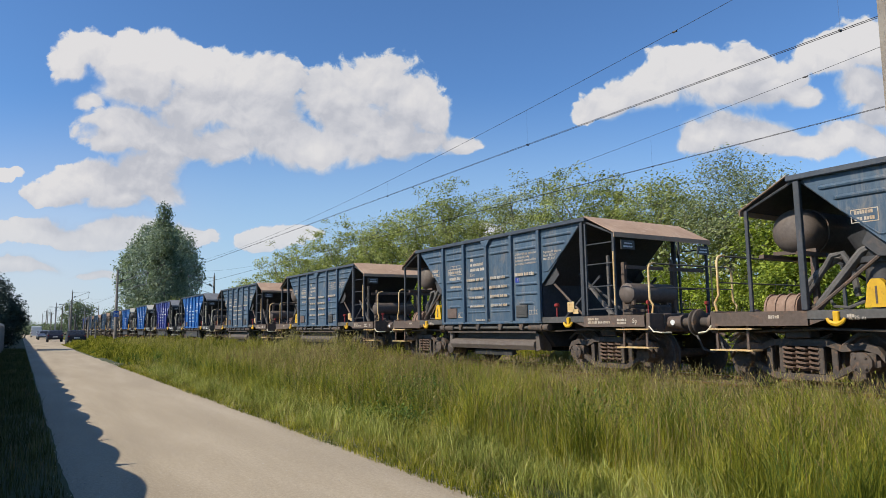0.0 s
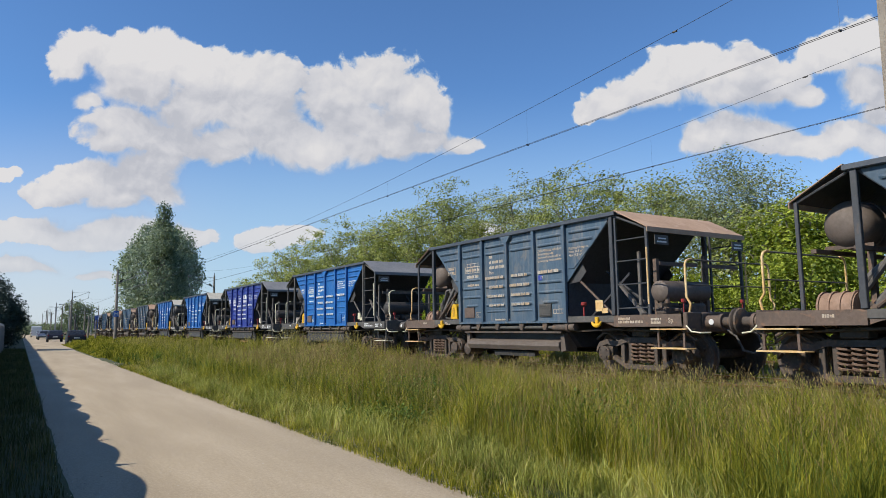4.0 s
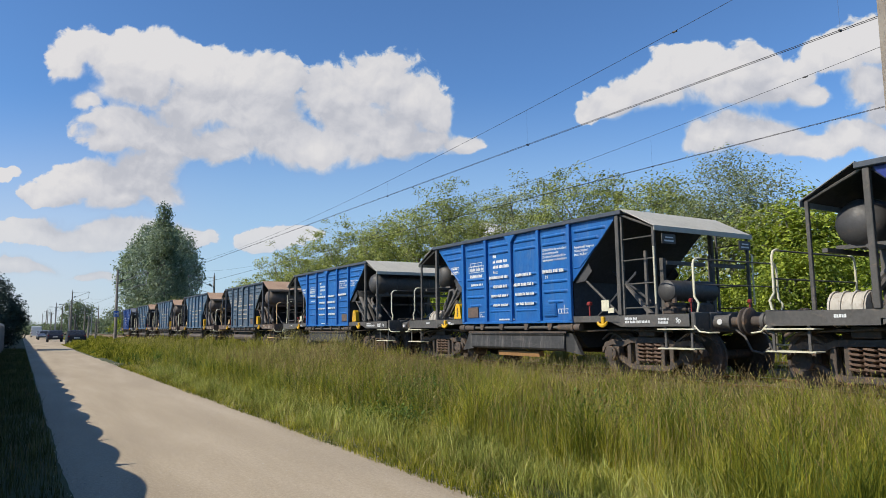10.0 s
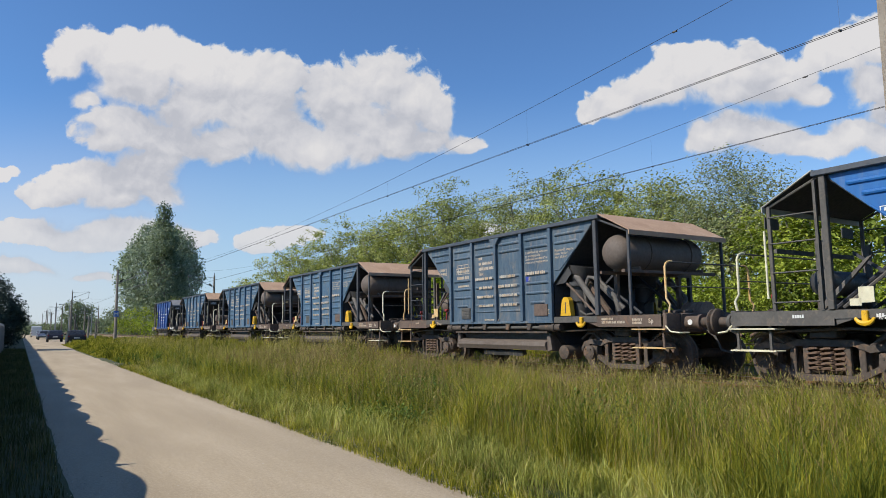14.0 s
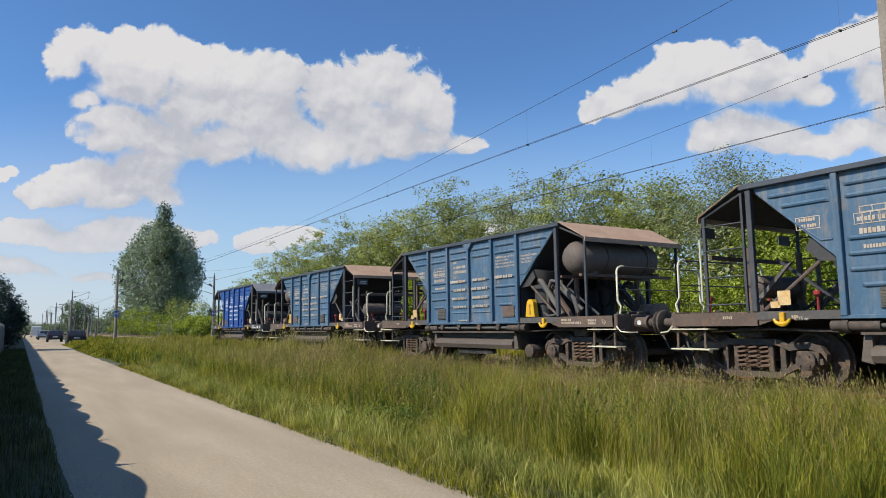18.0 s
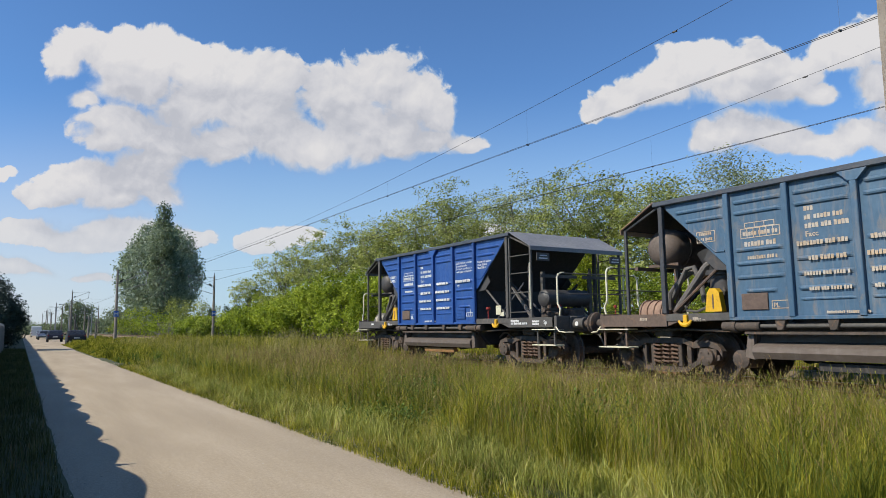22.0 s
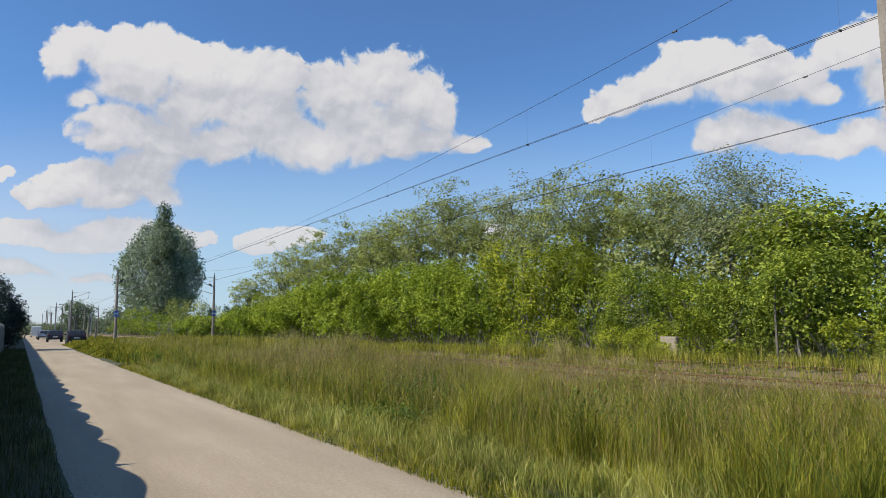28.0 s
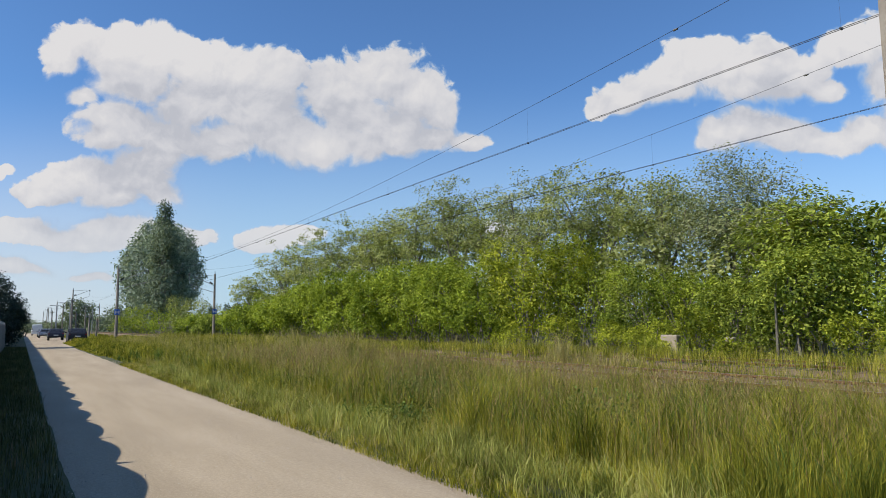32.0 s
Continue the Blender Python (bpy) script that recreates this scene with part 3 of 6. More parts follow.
def hopper_wagon(paint, roof, under, rail_paint, letters, plain_extra, label):
    """One ballast hopper: tank end at +y, ladder end at -y, origin on the rails at its middle."""
    w = tagged(new("hopper_wagon"), label, "freight wagon", "hopper wagons of the train")
    body = PAINT[paint]
    upright = POST_SLATE if paint in ("dark", "slate") else SOOT

    def both(name, make, material, words="", smooth=False, parent=w):
        """The same part on both sides, mirrored."""
        g = make()
        a = part(name, shared((name, id(material), repr(len(g.v)), round(g.v[0][1], 3), round(g.v[0][2], 3), -1), lambda: g, material, smooth), None, parent, words)
        b = part(name, shared((name, id(material), repr(len(g.v)), round(g.v[0][1], 3), round(g.v[0][2], 3), 1), g.mirrored, material, smooth), None, parent, words)
        return a, b

    def one(name, make, material, words="", smooth=False, parent=w):
        g = make()
        return part(name, shared((name, id(material), repr(len(g.v)), round(g.v[0][0], 3), round(g.v[0][1], 3), round(g.v[0][2], 3)), lambda: g, material, smooth), None, parent, words)

    # body sides
    for g, beads in side_sheets():
        pair = both("side_sheet", lambda g=g: g, body)
        for q in beads:
            one("pressed_bead", lambda q=q: q, body, parent=pair[0])
            one("pressed_bead", lambda q=q: q.mirrored(), body, parent=pair[1])
    # added backing sheets whose dark colour supplies the shade under the slopes
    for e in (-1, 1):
        both("inner_sheet", lambda e=e: Geo().prism([(e * 1.97, 1.92), (e * 1.97, 1.14), (e * 1.1, 1.14)], -HALF + 0.046, -HALF + 0.05, "x"), HOPPER_SHADE)
    for y in RIBS:
        def rib(y=y):
            g = Geo().box(-HALF - 0.045, -HALF + 0.03, y - 0.045, y + 0.045, 1.12, 3.15, 0.008)
            if y == 0.0:
                g.prism([(-0.2, 3.15), (0.2, 3.15), (0.06, 3.0), (-0.06, 3.0)], -HALF - 0.05, -HALF + 0.02, "x")
            return g
        both("side_rib", rib, body)
    both("top_rail", lambda: Geo().box(-HALF - 0.05, -HALF + 0.06, -3.46, 3.46, 3.152, 3.24, 0.012), TOP_SLATE)
    both("bottom_rail", lambda: Geo().box(-HALF - 0.03, -HALF + 0.05, -2.03, 2.03, 1.08, 1.135, 0.006), body)
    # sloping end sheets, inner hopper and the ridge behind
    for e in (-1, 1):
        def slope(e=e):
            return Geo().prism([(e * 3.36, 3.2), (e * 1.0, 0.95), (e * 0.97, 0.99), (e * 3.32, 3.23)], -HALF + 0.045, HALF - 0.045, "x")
        one("slope_sheet", slope, HOPPER_SHADE)
        # added dark sheet that blackens the gap below the slope, as shade
        one("lower_bulkhead", lambda e=e: Geo().box(-HALF + 0.06, HALF - 0.06, min(e * 1.99, e * 2.02), max(e * 1.99, e * 2.02), 1.205, 1.93), HOPPER_SHADE)
        both("corner_post", lambda e=e: Geo().box(-HALF - 0.02, -HALF + 0.06, e * 3.32 - 0.045, e * 3.32 + 0.045, 1.215, 3.15, 0.008), upright)
        both("slope_gusset", lambda e=e: Geo().prism([(e * 2.0, 1.9), (e * 2.42, 2.3), (e * 2.52, 2.12), (e * 2.32, 1.93)], -HALF + 0.09, -HALF + 0.11, "x"), TANK)

        def canopy(e=e):
            g = Geo()
            y0, y1 = e * 3.44, e * 4.24
            v = [(x, y, z + d) for x in (-HALF - 0.04, HALF + 0.04) for y, z in ((y0, 3.245), (y1, 2.82)) for d in (0, 0.014)]
            g.add(v, [(0, 1, 3, 2), (4, 6, 7, 5), (0, 4, 5, 1), (2, 3, 7, 6), (0, 2, 6, 4), (1, 5, 7, 3)])
            lo, hi = sorted((y1 - e * 0.004, y1 + e * 0.012))
            g.box(-HALF - 0.04, HALF + 0.04, lo, hi, 2.74, 2.835)
            return g
        one("end_canopy", canopy, roof)

        # added dark sheet below the canopy, coloured as the shade under it
        def shade_sheet(e=e):
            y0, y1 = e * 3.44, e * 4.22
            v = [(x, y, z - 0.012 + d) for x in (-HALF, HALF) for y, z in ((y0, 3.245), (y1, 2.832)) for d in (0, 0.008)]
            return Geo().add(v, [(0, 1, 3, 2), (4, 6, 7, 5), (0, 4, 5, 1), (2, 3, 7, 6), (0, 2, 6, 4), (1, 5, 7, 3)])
        one("canopy_lining", shade_sheet, HOPPER_SHADE)
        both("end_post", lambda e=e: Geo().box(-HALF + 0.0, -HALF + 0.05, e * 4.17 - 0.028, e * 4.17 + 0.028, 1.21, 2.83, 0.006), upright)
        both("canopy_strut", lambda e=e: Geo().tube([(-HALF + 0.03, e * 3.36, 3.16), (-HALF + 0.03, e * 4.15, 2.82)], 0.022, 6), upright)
        both("sole_brace", lambda e=e: Geo().prism([(e * 2.15, 1.21), (e * 2.2, 1.21), (e * 3.25, 2.02), (e * 3.25, 2.08)], -0.9, -0.86, "x"), HOPPER_SHADE)
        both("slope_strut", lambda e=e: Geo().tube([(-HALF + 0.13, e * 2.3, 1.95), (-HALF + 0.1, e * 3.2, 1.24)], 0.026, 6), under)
        both("slope_strut", lambda e=e: Geo().tube([(-0.7, e * 2.45, 2.15), (-0.6, e * 3.7, 1.24)], 0.03, 6), HOPPER_SHADE)
        # platform, headstock, buffers and coupling
        one("platform", lambda e=e: Geo().box(-1.36, 1.36, min(e * 2.05, e * 4.93), max(e * 2.05, e * 4.93), 1.175, 1.2), under)
        one("headstock", lambda e=e: Geo().box(-1.42, 1.42, min(e * 4.86, e * 4.95), max(e * 4.86, e * 4.95), 0.88, 1.235, 0.015), under)
        for s in (-1, 1):
            shank, head = buffer_parts(s, e)
            bu = one("buffer", lambda: shank, under, smooth=True)
            one("buffer_head", lambda: head, GRIME, smooth=True, parent=bu)
            one("buffer_mark", lambda s=s, e=e: Geo().tube([(s * (0.875 + 0.11), e * 5.12, 1.06), (s * (0.875 + 0.119), e * 5.12, 1.06)], 0.05, 12), WHITE, "white spot", parent=bu)
        cp = one("coupling", lambda e=e: Geo().box(-0.06, 0.06, min(e * 4.95, e * 5.25), max(e * 4.95, e * 5.25), 0.98, 1.1, 0.02).tube([(0, e * 5.2, 1.0), (0.03, e * 5.4, 0.85), (0.03, e * 5.5, 0.8)], 0.03, 8), GRIME)
        both("brake_hose", lambda e=e: Geo().tube([(-0.35, e * 4.97, 0.92), (-0.34, e * 5.15, 0.8), (-0.3, e * 5.25, 0.55), (-0.22, e * 5.4, 0.5), (-0.15, e * 5.5, 0.6)], 0.022, 7), SOOT, smooth=True)
        # hand rails across the end
        for s in (-1, 1):
            def rail(s=s, e=e):
                x = s * 1.28
                return Geo().tube([(x, e * 4.9, 1.2), (x, e * 4.94, 1.38), (x, e * 4.86, 1.5), (x, e * 4.86, 2.08), (x - s * 0.04, e * 4.86, 2.15), (x - s * 0.12, e * 4.86, 2.18), (x - s * 0.2, e * 4.86, 2.18)], 0.021, 8)
            one("handrail", rail, rail_paint, "bent cream-painted grab rail" if rail_paint is CREAM else "bent grab rail with flaking orange paint", True)
        one("guard_bar", lambda e=e: Geo().tube([(-1.2, e * 4.865, 2.17), (1.2, e * 4.865, 2.17)], 0.015, 6), SOOT)
        one("guard_bar", lambda e=e: Geo().tube([(-1.27, e * 4.865, 1.72), (1.27, e * 4.865, 1.72)], 0.012, 6), SOOT)
        for z in (0.94, 0.6):
            st = both("footstep", lambda z=z, e=e: Geo().box(-1.47, -1.2, min(e * 4.18, e * 4.95), max(e * 4.18, e * 4.95), z - 0.012, z + 0.012, 0.004), CREAM if rail_paint is CREAM else ORANGE_RAIL)
        for yy in (4.3, 4.85):
            both("step_hanger", lambda e=e, yy=yy: Geo().box(-1.4, -1.37, e * yy - 0.02, e * yy + 0.02, 0.61, 1.03), under)
        both("grab_loop", lambda e=e: Geo().tube([(-1.42, e * 4.93, 1.0), (-1.42, e * 5.03, 0.9), (-1.4, e * 5.2, 0.88), (-1.2, e * 5.25, 0.88)], 0.014, 6), CREAM)
        both("rope_hook", lambda e=e: Geo().box(-HALF - 0.05, -HALF + 0.02, e * 2.88 - 0.04, e * 2.88 + 0.04, 1.03, 1.19, 0.012).tube([(-HALF - 0.04, e * 2.88 + 0.13 * math.sin(a), 1.13 - 0.12 * math.cos(a)) for a in [math.radians(-72 + 18 * k) for k in range(9)]], [0.018, 0.026, 0.032, 0.036, 0.038, 0.036, 0.032, 0.026, 0.018], 7), YELLOW, "yellow-painted rope hook")
        # bogie
        bg = part("bogie", shared(("bogie", id(GRIME)), lambda: Geo().box(-0.9, 0.9, -0.22, 0.22, 0.42, 0.72, 0.03).tube([(0, 0, 0.6), (0, 0, 1.0)], 0.2, 12), GRIME), None, w)
        bg.location = (0, e * 3.65, 0)
        both("side_frame", bogie_frame, GRIME, parent=bg)
        for dy in (-0.2, 0.0, 0.2):
            both("coil_spring", lambda dy=dy: coil_spring(dy), SPRING, "rusty coil spring", parent=bg)
        for y in (-0.9, 0.9):
            both("axle_box", lambda y=y: axle_box(y), GRIME, smooth=True, parent=bg)
            ws = part("wheelset", shared(("wheelset", 0), wheelset, GRIME, True), None, bg)
            ws.location = (0, y, 0.457)
            ws["spin"] = 1
        both("brake_lever", lambda: Geo().tube([(-0.8, -0.35, 0.85), (-0.8, 0.35, 0.55)], 0.025, 6).tube([(-0.72, -0.4, 0.3), (-0.72, 0.4, 0.3)], 0.03, 6), GRIME, parent=bg)
    # frame
    def channel(z0, y0, y1):
        return Geo().prism([(-HALF + 0.005, z0), (-HALF + 0.09, z0), (-HALF + 0.09, z0 + 0.02), (-HALF + 0.025, z0 + 0.02), (-HALF + 0.025, 1.19), (-HALF + 0.09, 1.19), (-HALF + 0.09, 1.21), (-HALF + 0.005, 1.21)], y0, y1, "y")
    for y0, y1 in ((-3.3, -2.03), (2.03, 3.3)):
        both("sole_bar", lambda y0=y0, y1=y1: channel(1.085, y0, y1), SOOT, "shallow black frame bar")
    for y0, y1 in ((-4.86, -3.3), (3.3, 4.86)):
        both("sole_bar", lambda y0=y0, y1=y1: channel(0.99, y0, y1), under)
    for e in (-1, 1):
        both("frame_bracket", lambda e=e: Geo().prism([(e * 3.28, 1.0), (e * 3.0, 1.09), (e * 3.28, 1.09)], -HALF + 0.02, -HALF + 0.05, "x"), under)
        both("brake_rod", lambda e=e: Geo().tube([(-1.25, e * 2.0, 0.9), (-1.25, e * 3.2, 0.94), (-1.2, e * 4.3, 0.9)], 0.022, 6), GRIME)
        both("side_bearing", lambda e=e: Geo().box(-1.14, -0.86, e * 3.65 - 0.2, e * 3.65 + 0.2, 0.8, 0.98, 0.02), GRIME)
    one("centre_sill", lambda: Geo().box(-0.3, 0.3, -4.86, 4.86, 0.85, 1.17, 0.02), under)
    # discharge gear below the hopper
    flat = paint in ("bright", "violet")
    chute = CHUTE if flat else CHUTE_BROWN
    both("discharge_chute", lambda: Geo().prism([(-1.0, 0.95), (-1.16, 0.92), (-1.2, 0.74), (-1.36, 0.7), (-1.43, 0.66), (-1.45, 0.58), (-1.4, 0.48), (-0.9, 0.45)] if not flat else [(-1.0, 0.95), (-1.43, 0.88), (-1.45, 0.84), (-1.42, 0.8), (-1.45, 0.54), (-1.42, 0.5), (-0.9, 0.45)], -1.7, 1.7, "y"), chute, "scraped grey steel chute" if flat else "brown steel chute with a rounded lip")
    both("chute_end", lambda: Geo().prism([(-1.7, 0.9), (-1.9, 0.85), (-2.15, 0.42), (-1.7, 0.48)] if flat else [(-1.7, 0.9), (-1.8, 0.85), (-1.86, 0.5), (-1.7, 0.46)], -1.38, -1.3, "x"), chute)
    both("chute_end", lambda: Geo().prism([(1.7, 0.9), (1.9, 0.85), (2.15, 0.42), (1.7, 0.48)] if flat else [(1.7, 0.9), (1.8, 0.85), (1.86, 0.5), (1.7, 0.46)], -1.38, -1.3, "x"), chute)
    both("lower_flap", lambda: Geo().prism([(-1.32, 0.44), (-1.2, 0.46), (-1.16, 0.36), (-1.3, 0.33)], -0.75, 0.75, "y"), RUST_FLAP if paint not in ("dark", "slate") else CHUTE, "rust-orange bottom flap" if paint not in ("dark", "slate") else "")
    sh = both("operating_shaft", lambda: Geo().tube([(-1.4, -1.95, 0.985), (-1.4, 1.95, 0.985)], 0.036, 10), SOOT, smooth=True)
    both("chute_angle", lambda: Geo().box(-1.46, -1.36, -1.8, 1.8, 0.885, 0.9).box(-1.46, -1.45, -1.8, 1.8, 0.86, 0.885), GRIME)
    for e in (-1, 1):
        both("shaft_cylinder", lambda e=e: Geo().tube([(-1.4, e * 1.55, 0.985), (-1.4, e * 2.2, 0.985)], 0.078, 10).tube([(-1.4, e * 1.95, 0.985), (-1.4, e * 2.03, 0.985)], 0.1, 10), GRIME, smooth=True)
    for y in (-1.3, -0.5, 0.42, 1.2):
        both("shaft_bracket", lambda y=y: Geo().prism([(y - 0.08, 1.08), (y + 0.08, 1.08), (y + 0.05, 0.93), (y - 0.05, 0.93)], -1.47, -1.33, "x").tube([(-1.48, y, 0.985), (-1.32, y, 0.985)], 0.06, 10), GRIME)
    one("hopper_bottom", lambda: Geo().prism([(-HALF + 0.05, 1.13), (HALF - 0.05, 1.13), (0.9, 0.55), (-0.9, 0.55)], -1.85, 1.85, "y"), HOPPER_SHADE)
    one("load_floor", lambda: Geo().prism([(-HALF + 0.045, 2.2), (HALF - 0.045, 2.2), (HALF - 0.045, 2.25), (-HALF + 0.045, 2.25)], -2.3, 2.3, "y"), STONE, "brown crushed stone load")
    # tank end
    def tank():
        r = [0.05, 0.17, 0.27, 0.33, 0.36, 0.36, 0.33, 0.27, 0.17, 0.05]
        x = [-1.16, -1.14, -1.08, -1.0, -0.92, 1.2, 1.28, 1.36, 1.42, 1.44]
        return Geo().tube([(a, 3.68, 2.46) for a in x], r, 20)
    aged = paint in ("dark", "slate")
    one("air_tank", tank, TANK_BROWN if aged else TANK, "dusty brown round-ended tank" if aged else "dull grey round-ended tank", True)
    one("tank_cradle", lambda: Geo().box(-1.4, 1.4, 3.34, 3.42, 2.04, 2.1).box(-1.4, 1.4, 3.94, 4.02, 2.04, 2.1).box(-1.0, -0.94, 3.34, 4.02, 2.1, 2.16).box(0.94, 1.0, 3.34, 4.02, 2.1, 2.16), under)
    both("inner_post", lambda: Geo().box(-1.0, -0.92, 3.36, 3.44, 1.2, 2.04), under)
    both("inner_brace", lambda: Geo().prism([(2.55, 2.0), (2.66, 2.06), (3.42, 1.22), (3.3, 1.22)], -1.12, -1.06, "x"), under)
    both("valve_pot", lambda: Geo().tube([(-1.02, 2.42, 1.2), (-1.02, 2.42, 1.52), (-1.02, 2.42, 1.53), (-1.02, 2.42, 1.86), (-1.02, 2.42, 1.87), (-1.02, 2.42, 1.92)], [0.18, 0.18, 0.22, 0.22, 0.26, 0.26], 16), TANK, smooth=True)
    both("air_hose", lambda: Geo().tube([(-1.15, 2.72, 1.4), (-1.2, 2.74, 1.8), (-1.2, 2.86, 2.02), (-1.2, 3.02, 2.0), (-1.18, 3.12, 1.86), (-1.1, 3.34, 1.62), (-1.0, 3.6, 1.36)], 0.045, 8), HOSE, "dusty grey rubber hose", smooth=True)
    both("air_hose", lambda: Geo().tube([(-1.0, 2.95, 2.0), (-1.1, 3.06, 1.92), (-1.12, 3.3, 1.74), (-1.1, 3.46, 1.6), (-1.05, 3.52, 1.3)], 0.05, 8), HOSE, "dusty grey rubber hose", smooth=True)
    both("air_hose", lambda: Geo().tube([(-1.2, 2.3, 1.62), (-1.28, 2.22, 1.56), (-1.28, 2.28, 1.46), (-1.1, 2.5, 1.42)], 0.022, 6), SOOT, smooth=True)
    both("air_hose", lambda: Geo().tube([(-1.22, 2.6, 1.32), (-1.26, 2.8, 1.24), (-1.26, 3.0, 1.26), (-1.2, 3.1, 1.4)], 0.024, 6), SOOT, smooth=True)
    both("diagonal_pipe", lambda: Geo().tube([(-1.24, 2.5, 2.06), (-1.24, 2.58, 2.02), (-1.24, 3.24, 1.26)], 0.065, 9), HOSE, "thick slanting pipe", smooth=True)
    both("pipe_flange", lambda: Geo().tube([(-1.02, 2.42, 1.86), (-1.02, 2.42, 1.94)], 0.3, 16), TANK, smooth=True)
    both("hopper_neck", lambda: Geo().tube([(-1.02, 2.42, 1.94), (-1.02, 2.5, 2.3)], [0.24, 0.34], 14), TANK, smooth=True)
    for k in range(3):
        one("deck_pipe", lambda k=k: Geo().tube([(-1.1 + 0.15 * k, 3.3 + 0.1 * k, 1.26), (-0.7 + 0.5 * k, 3.9 + 0.1 * k, 1.3), (0.2 + 0.3 * k, 4.4, 1.27)], 0.026, 6), GRIME, smooth=True)
    both("tank_strap", lambda: Geo().tube([(-0.62, 3.68 + 0.37 * math.cos(a), 2.46 + 0.37 * math.sin(a)) for a in [2 * math.pi * k / 20 for k in range(21)]], 0.014, 4, False), under)
    cover = both("valve_cover", lambda: Geo().prism([(2.2, 1.23), (2.52, 1.23), (2.47, 1.55), (2.42, 1.62), (2.31, 1.62), (2.25, 1.55)], -HALF + 0.04, -HALF + 0.16, "x"), YELLOW, "yellow valve cover with an arrow")
    for ob, s in zip(cover, (-1, 1)):
        one("arrow", lambda s=s: Geo().box(s * (HALF - 0.036) - 0.003, s * (HALF - 0.036) + 0.003, 2.35, 2.375, 1.28, 1.52), PLATE, "rust-brown arrow mark", parent=ob)
    one("ribbed_drum", lambda: Geo().tube([(-0.98, 3.58, 1.22), (-0.98, 4.1, 1.22)], 0.25, 18), DRUM_RUST if aged else DRUM, "rusty ribbed cover on the platform" if aged else "pale ribbed cover on the platform", True)
    for k in range(4):
        one("drum_band", lambda k=k: Geo().tube([(-0.98, 3.6 + 0.155 * k, 1.22), (-0.98, 3.63 + 0.155 * k, 1.22)], 0.272, 18), DRUM_RUST if aged else DRUM)
    # ladder end
    for s in (-1, 1):
        x = s * (HALF - 0.0)
        ld = one("ladder", lambda: Geo().box(x - 0.02, x + 0.02, -3.46, -3.42, 1.22, 3.1), upright)
        for z in (1.34, 1.79, 2.24, 2.65):
            one("rung", lambda z=z: Geo().tube([(x, -3.44, z), (x, -4.17, z)], 0.013, 6), upright, parent=ld)
        one("grab_rail", lambda: Geo().tube([(x + s * 0.05, -4.22, 1.4), (x + s * 0.05, -4.22, 2.45)], 0.017, 8), rail_paint, smooth=True)
    one("brake_reservoir", lambda: Geo().tube([(-0.98, -3.98, 1.66), (-0.96, -3.98, 1.66), (-0.91, -3.98, 1.66), (0.4, -3.98, 1.66), (0.45, -3.98, 1.66), (0.47, -3.98, 1.66)], [0.05, 0.14, 0.2, 0.2, 0.14, 0.05], 16), TANK_BROWN if aged else TANK, smooth=True)
    one("valve_block", lambda: Geo().box(-0.92, -0.5, -4.1, -3.86, 1.2, 1.36, 0.03).tube([(-0.95, -4.0, 1.38), (-0.45, -4.0, 1.38)], 0.06, 8).tube([(-0.7, -4.12, 1.3), (-0.7, -4.3, 1.3), (-0.7, -4.36, 1.2)], 0.03, 6).tube([(-0.85, -4.1, 1.42), (-0.85, -4.1, 1.55)], 0.05, 8), GRIME)
    one("valve_block", lambda: Geo().box(-0.3, 0.2, -4.2, -3.9, 1.2, 1.42, 0.04).tube([(-0.3, -4.05, 1.34), (-0.42, -4.05, 1.34)], 0.09, 10), GRIME)
    both("lever_bar", lambda: Geo().box(-1.02, -0.96, -3.62, -3.56, 1.2, 2.45, 0.008), HOSE, "dusty upright bar")
    both("slant_lever", lambda: Geo().prism([(-3.0, 1.95), (-2.92, 1.98), (-3.62, 1.24), (-3.74, 1.24)], -1.05, -0.99, "x"), HOSE, "dusty slanting bar")
    one("reservoir_stand", lambda: Geo().box(-0.85, -0.78, -4.05, -3.91, 1.2, 1.5).box(0.2, 0.27, -4.05, -3.91, 1.2, 1.5), under)
    both("inner_post", lambda: Geo().box(-0.8, -0.72, -3.84, -3.76, 1.2, 2.3), under)
    both("guide_rail", lambda: Geo().box(-1.2, -0.1, -4.26, -4.22, 2.12, 2.19), under)
    sp = both("end_plate", lambda: Geo().box(-1.36, -0.98, -4.3, -4.285, 2.5, 2.68), SOOT, "black plate with painted writing")
    for ob, s in zip(sp, (-1, 1)):
        one("writing", lambda s=s: Geo().box(s * 1.17 - 0.13, s * 1.17 + 0.13, -4.3035, -4.3012, 2.54, 2.57).box(s * 1.17 - 0.1, s * 1.17 + 0.12, -4.3035, -4.3012, 2.605, 2.63), WHITE, parent=ob)
    kb = both("release_knob", lambda: Geo().tube([(-1.35, -2.4, 1.2), (-1.35, -2.4, 1.42)], 0.018, 6).box(-1.4, -1.3, -2.45, -2.35, 1.42, 1.5, 0.02), RED, "red release knob on a stalk")
    both("label_plate", lambda: Geo().box(-1.4, -1.385, -2.98, -2.78, 1.3, 1.52).box(-1.4, -1.38, -3.1, -2.95, 1.26, 1.36), CREAM if paint not in ("dark", "slate") else ORANGE_RAIL, "small painted instruction plate")
    for s in (-1, 1):
        one("red_handle", lambda s=s: Geo().tube([(s * 0.9, -4.5, 1.2), (s * 0.9, -4.5, 1.42)], 0.012, 6).box(s * 0.9 - 0.04, s * 0.9 + 0.04, -4.53, -4.47, 1.42, 1.49, 0.01), RED)
    both("brake_cylinder", lambda: Geo().tube([(-1.25, 2.05, 0.45), (-1.22, 2.05, 0.45), (-0.8, 2.05, 0.45)], [0.06, 0.15, 0.16], 14), GRIME, smooth=True)
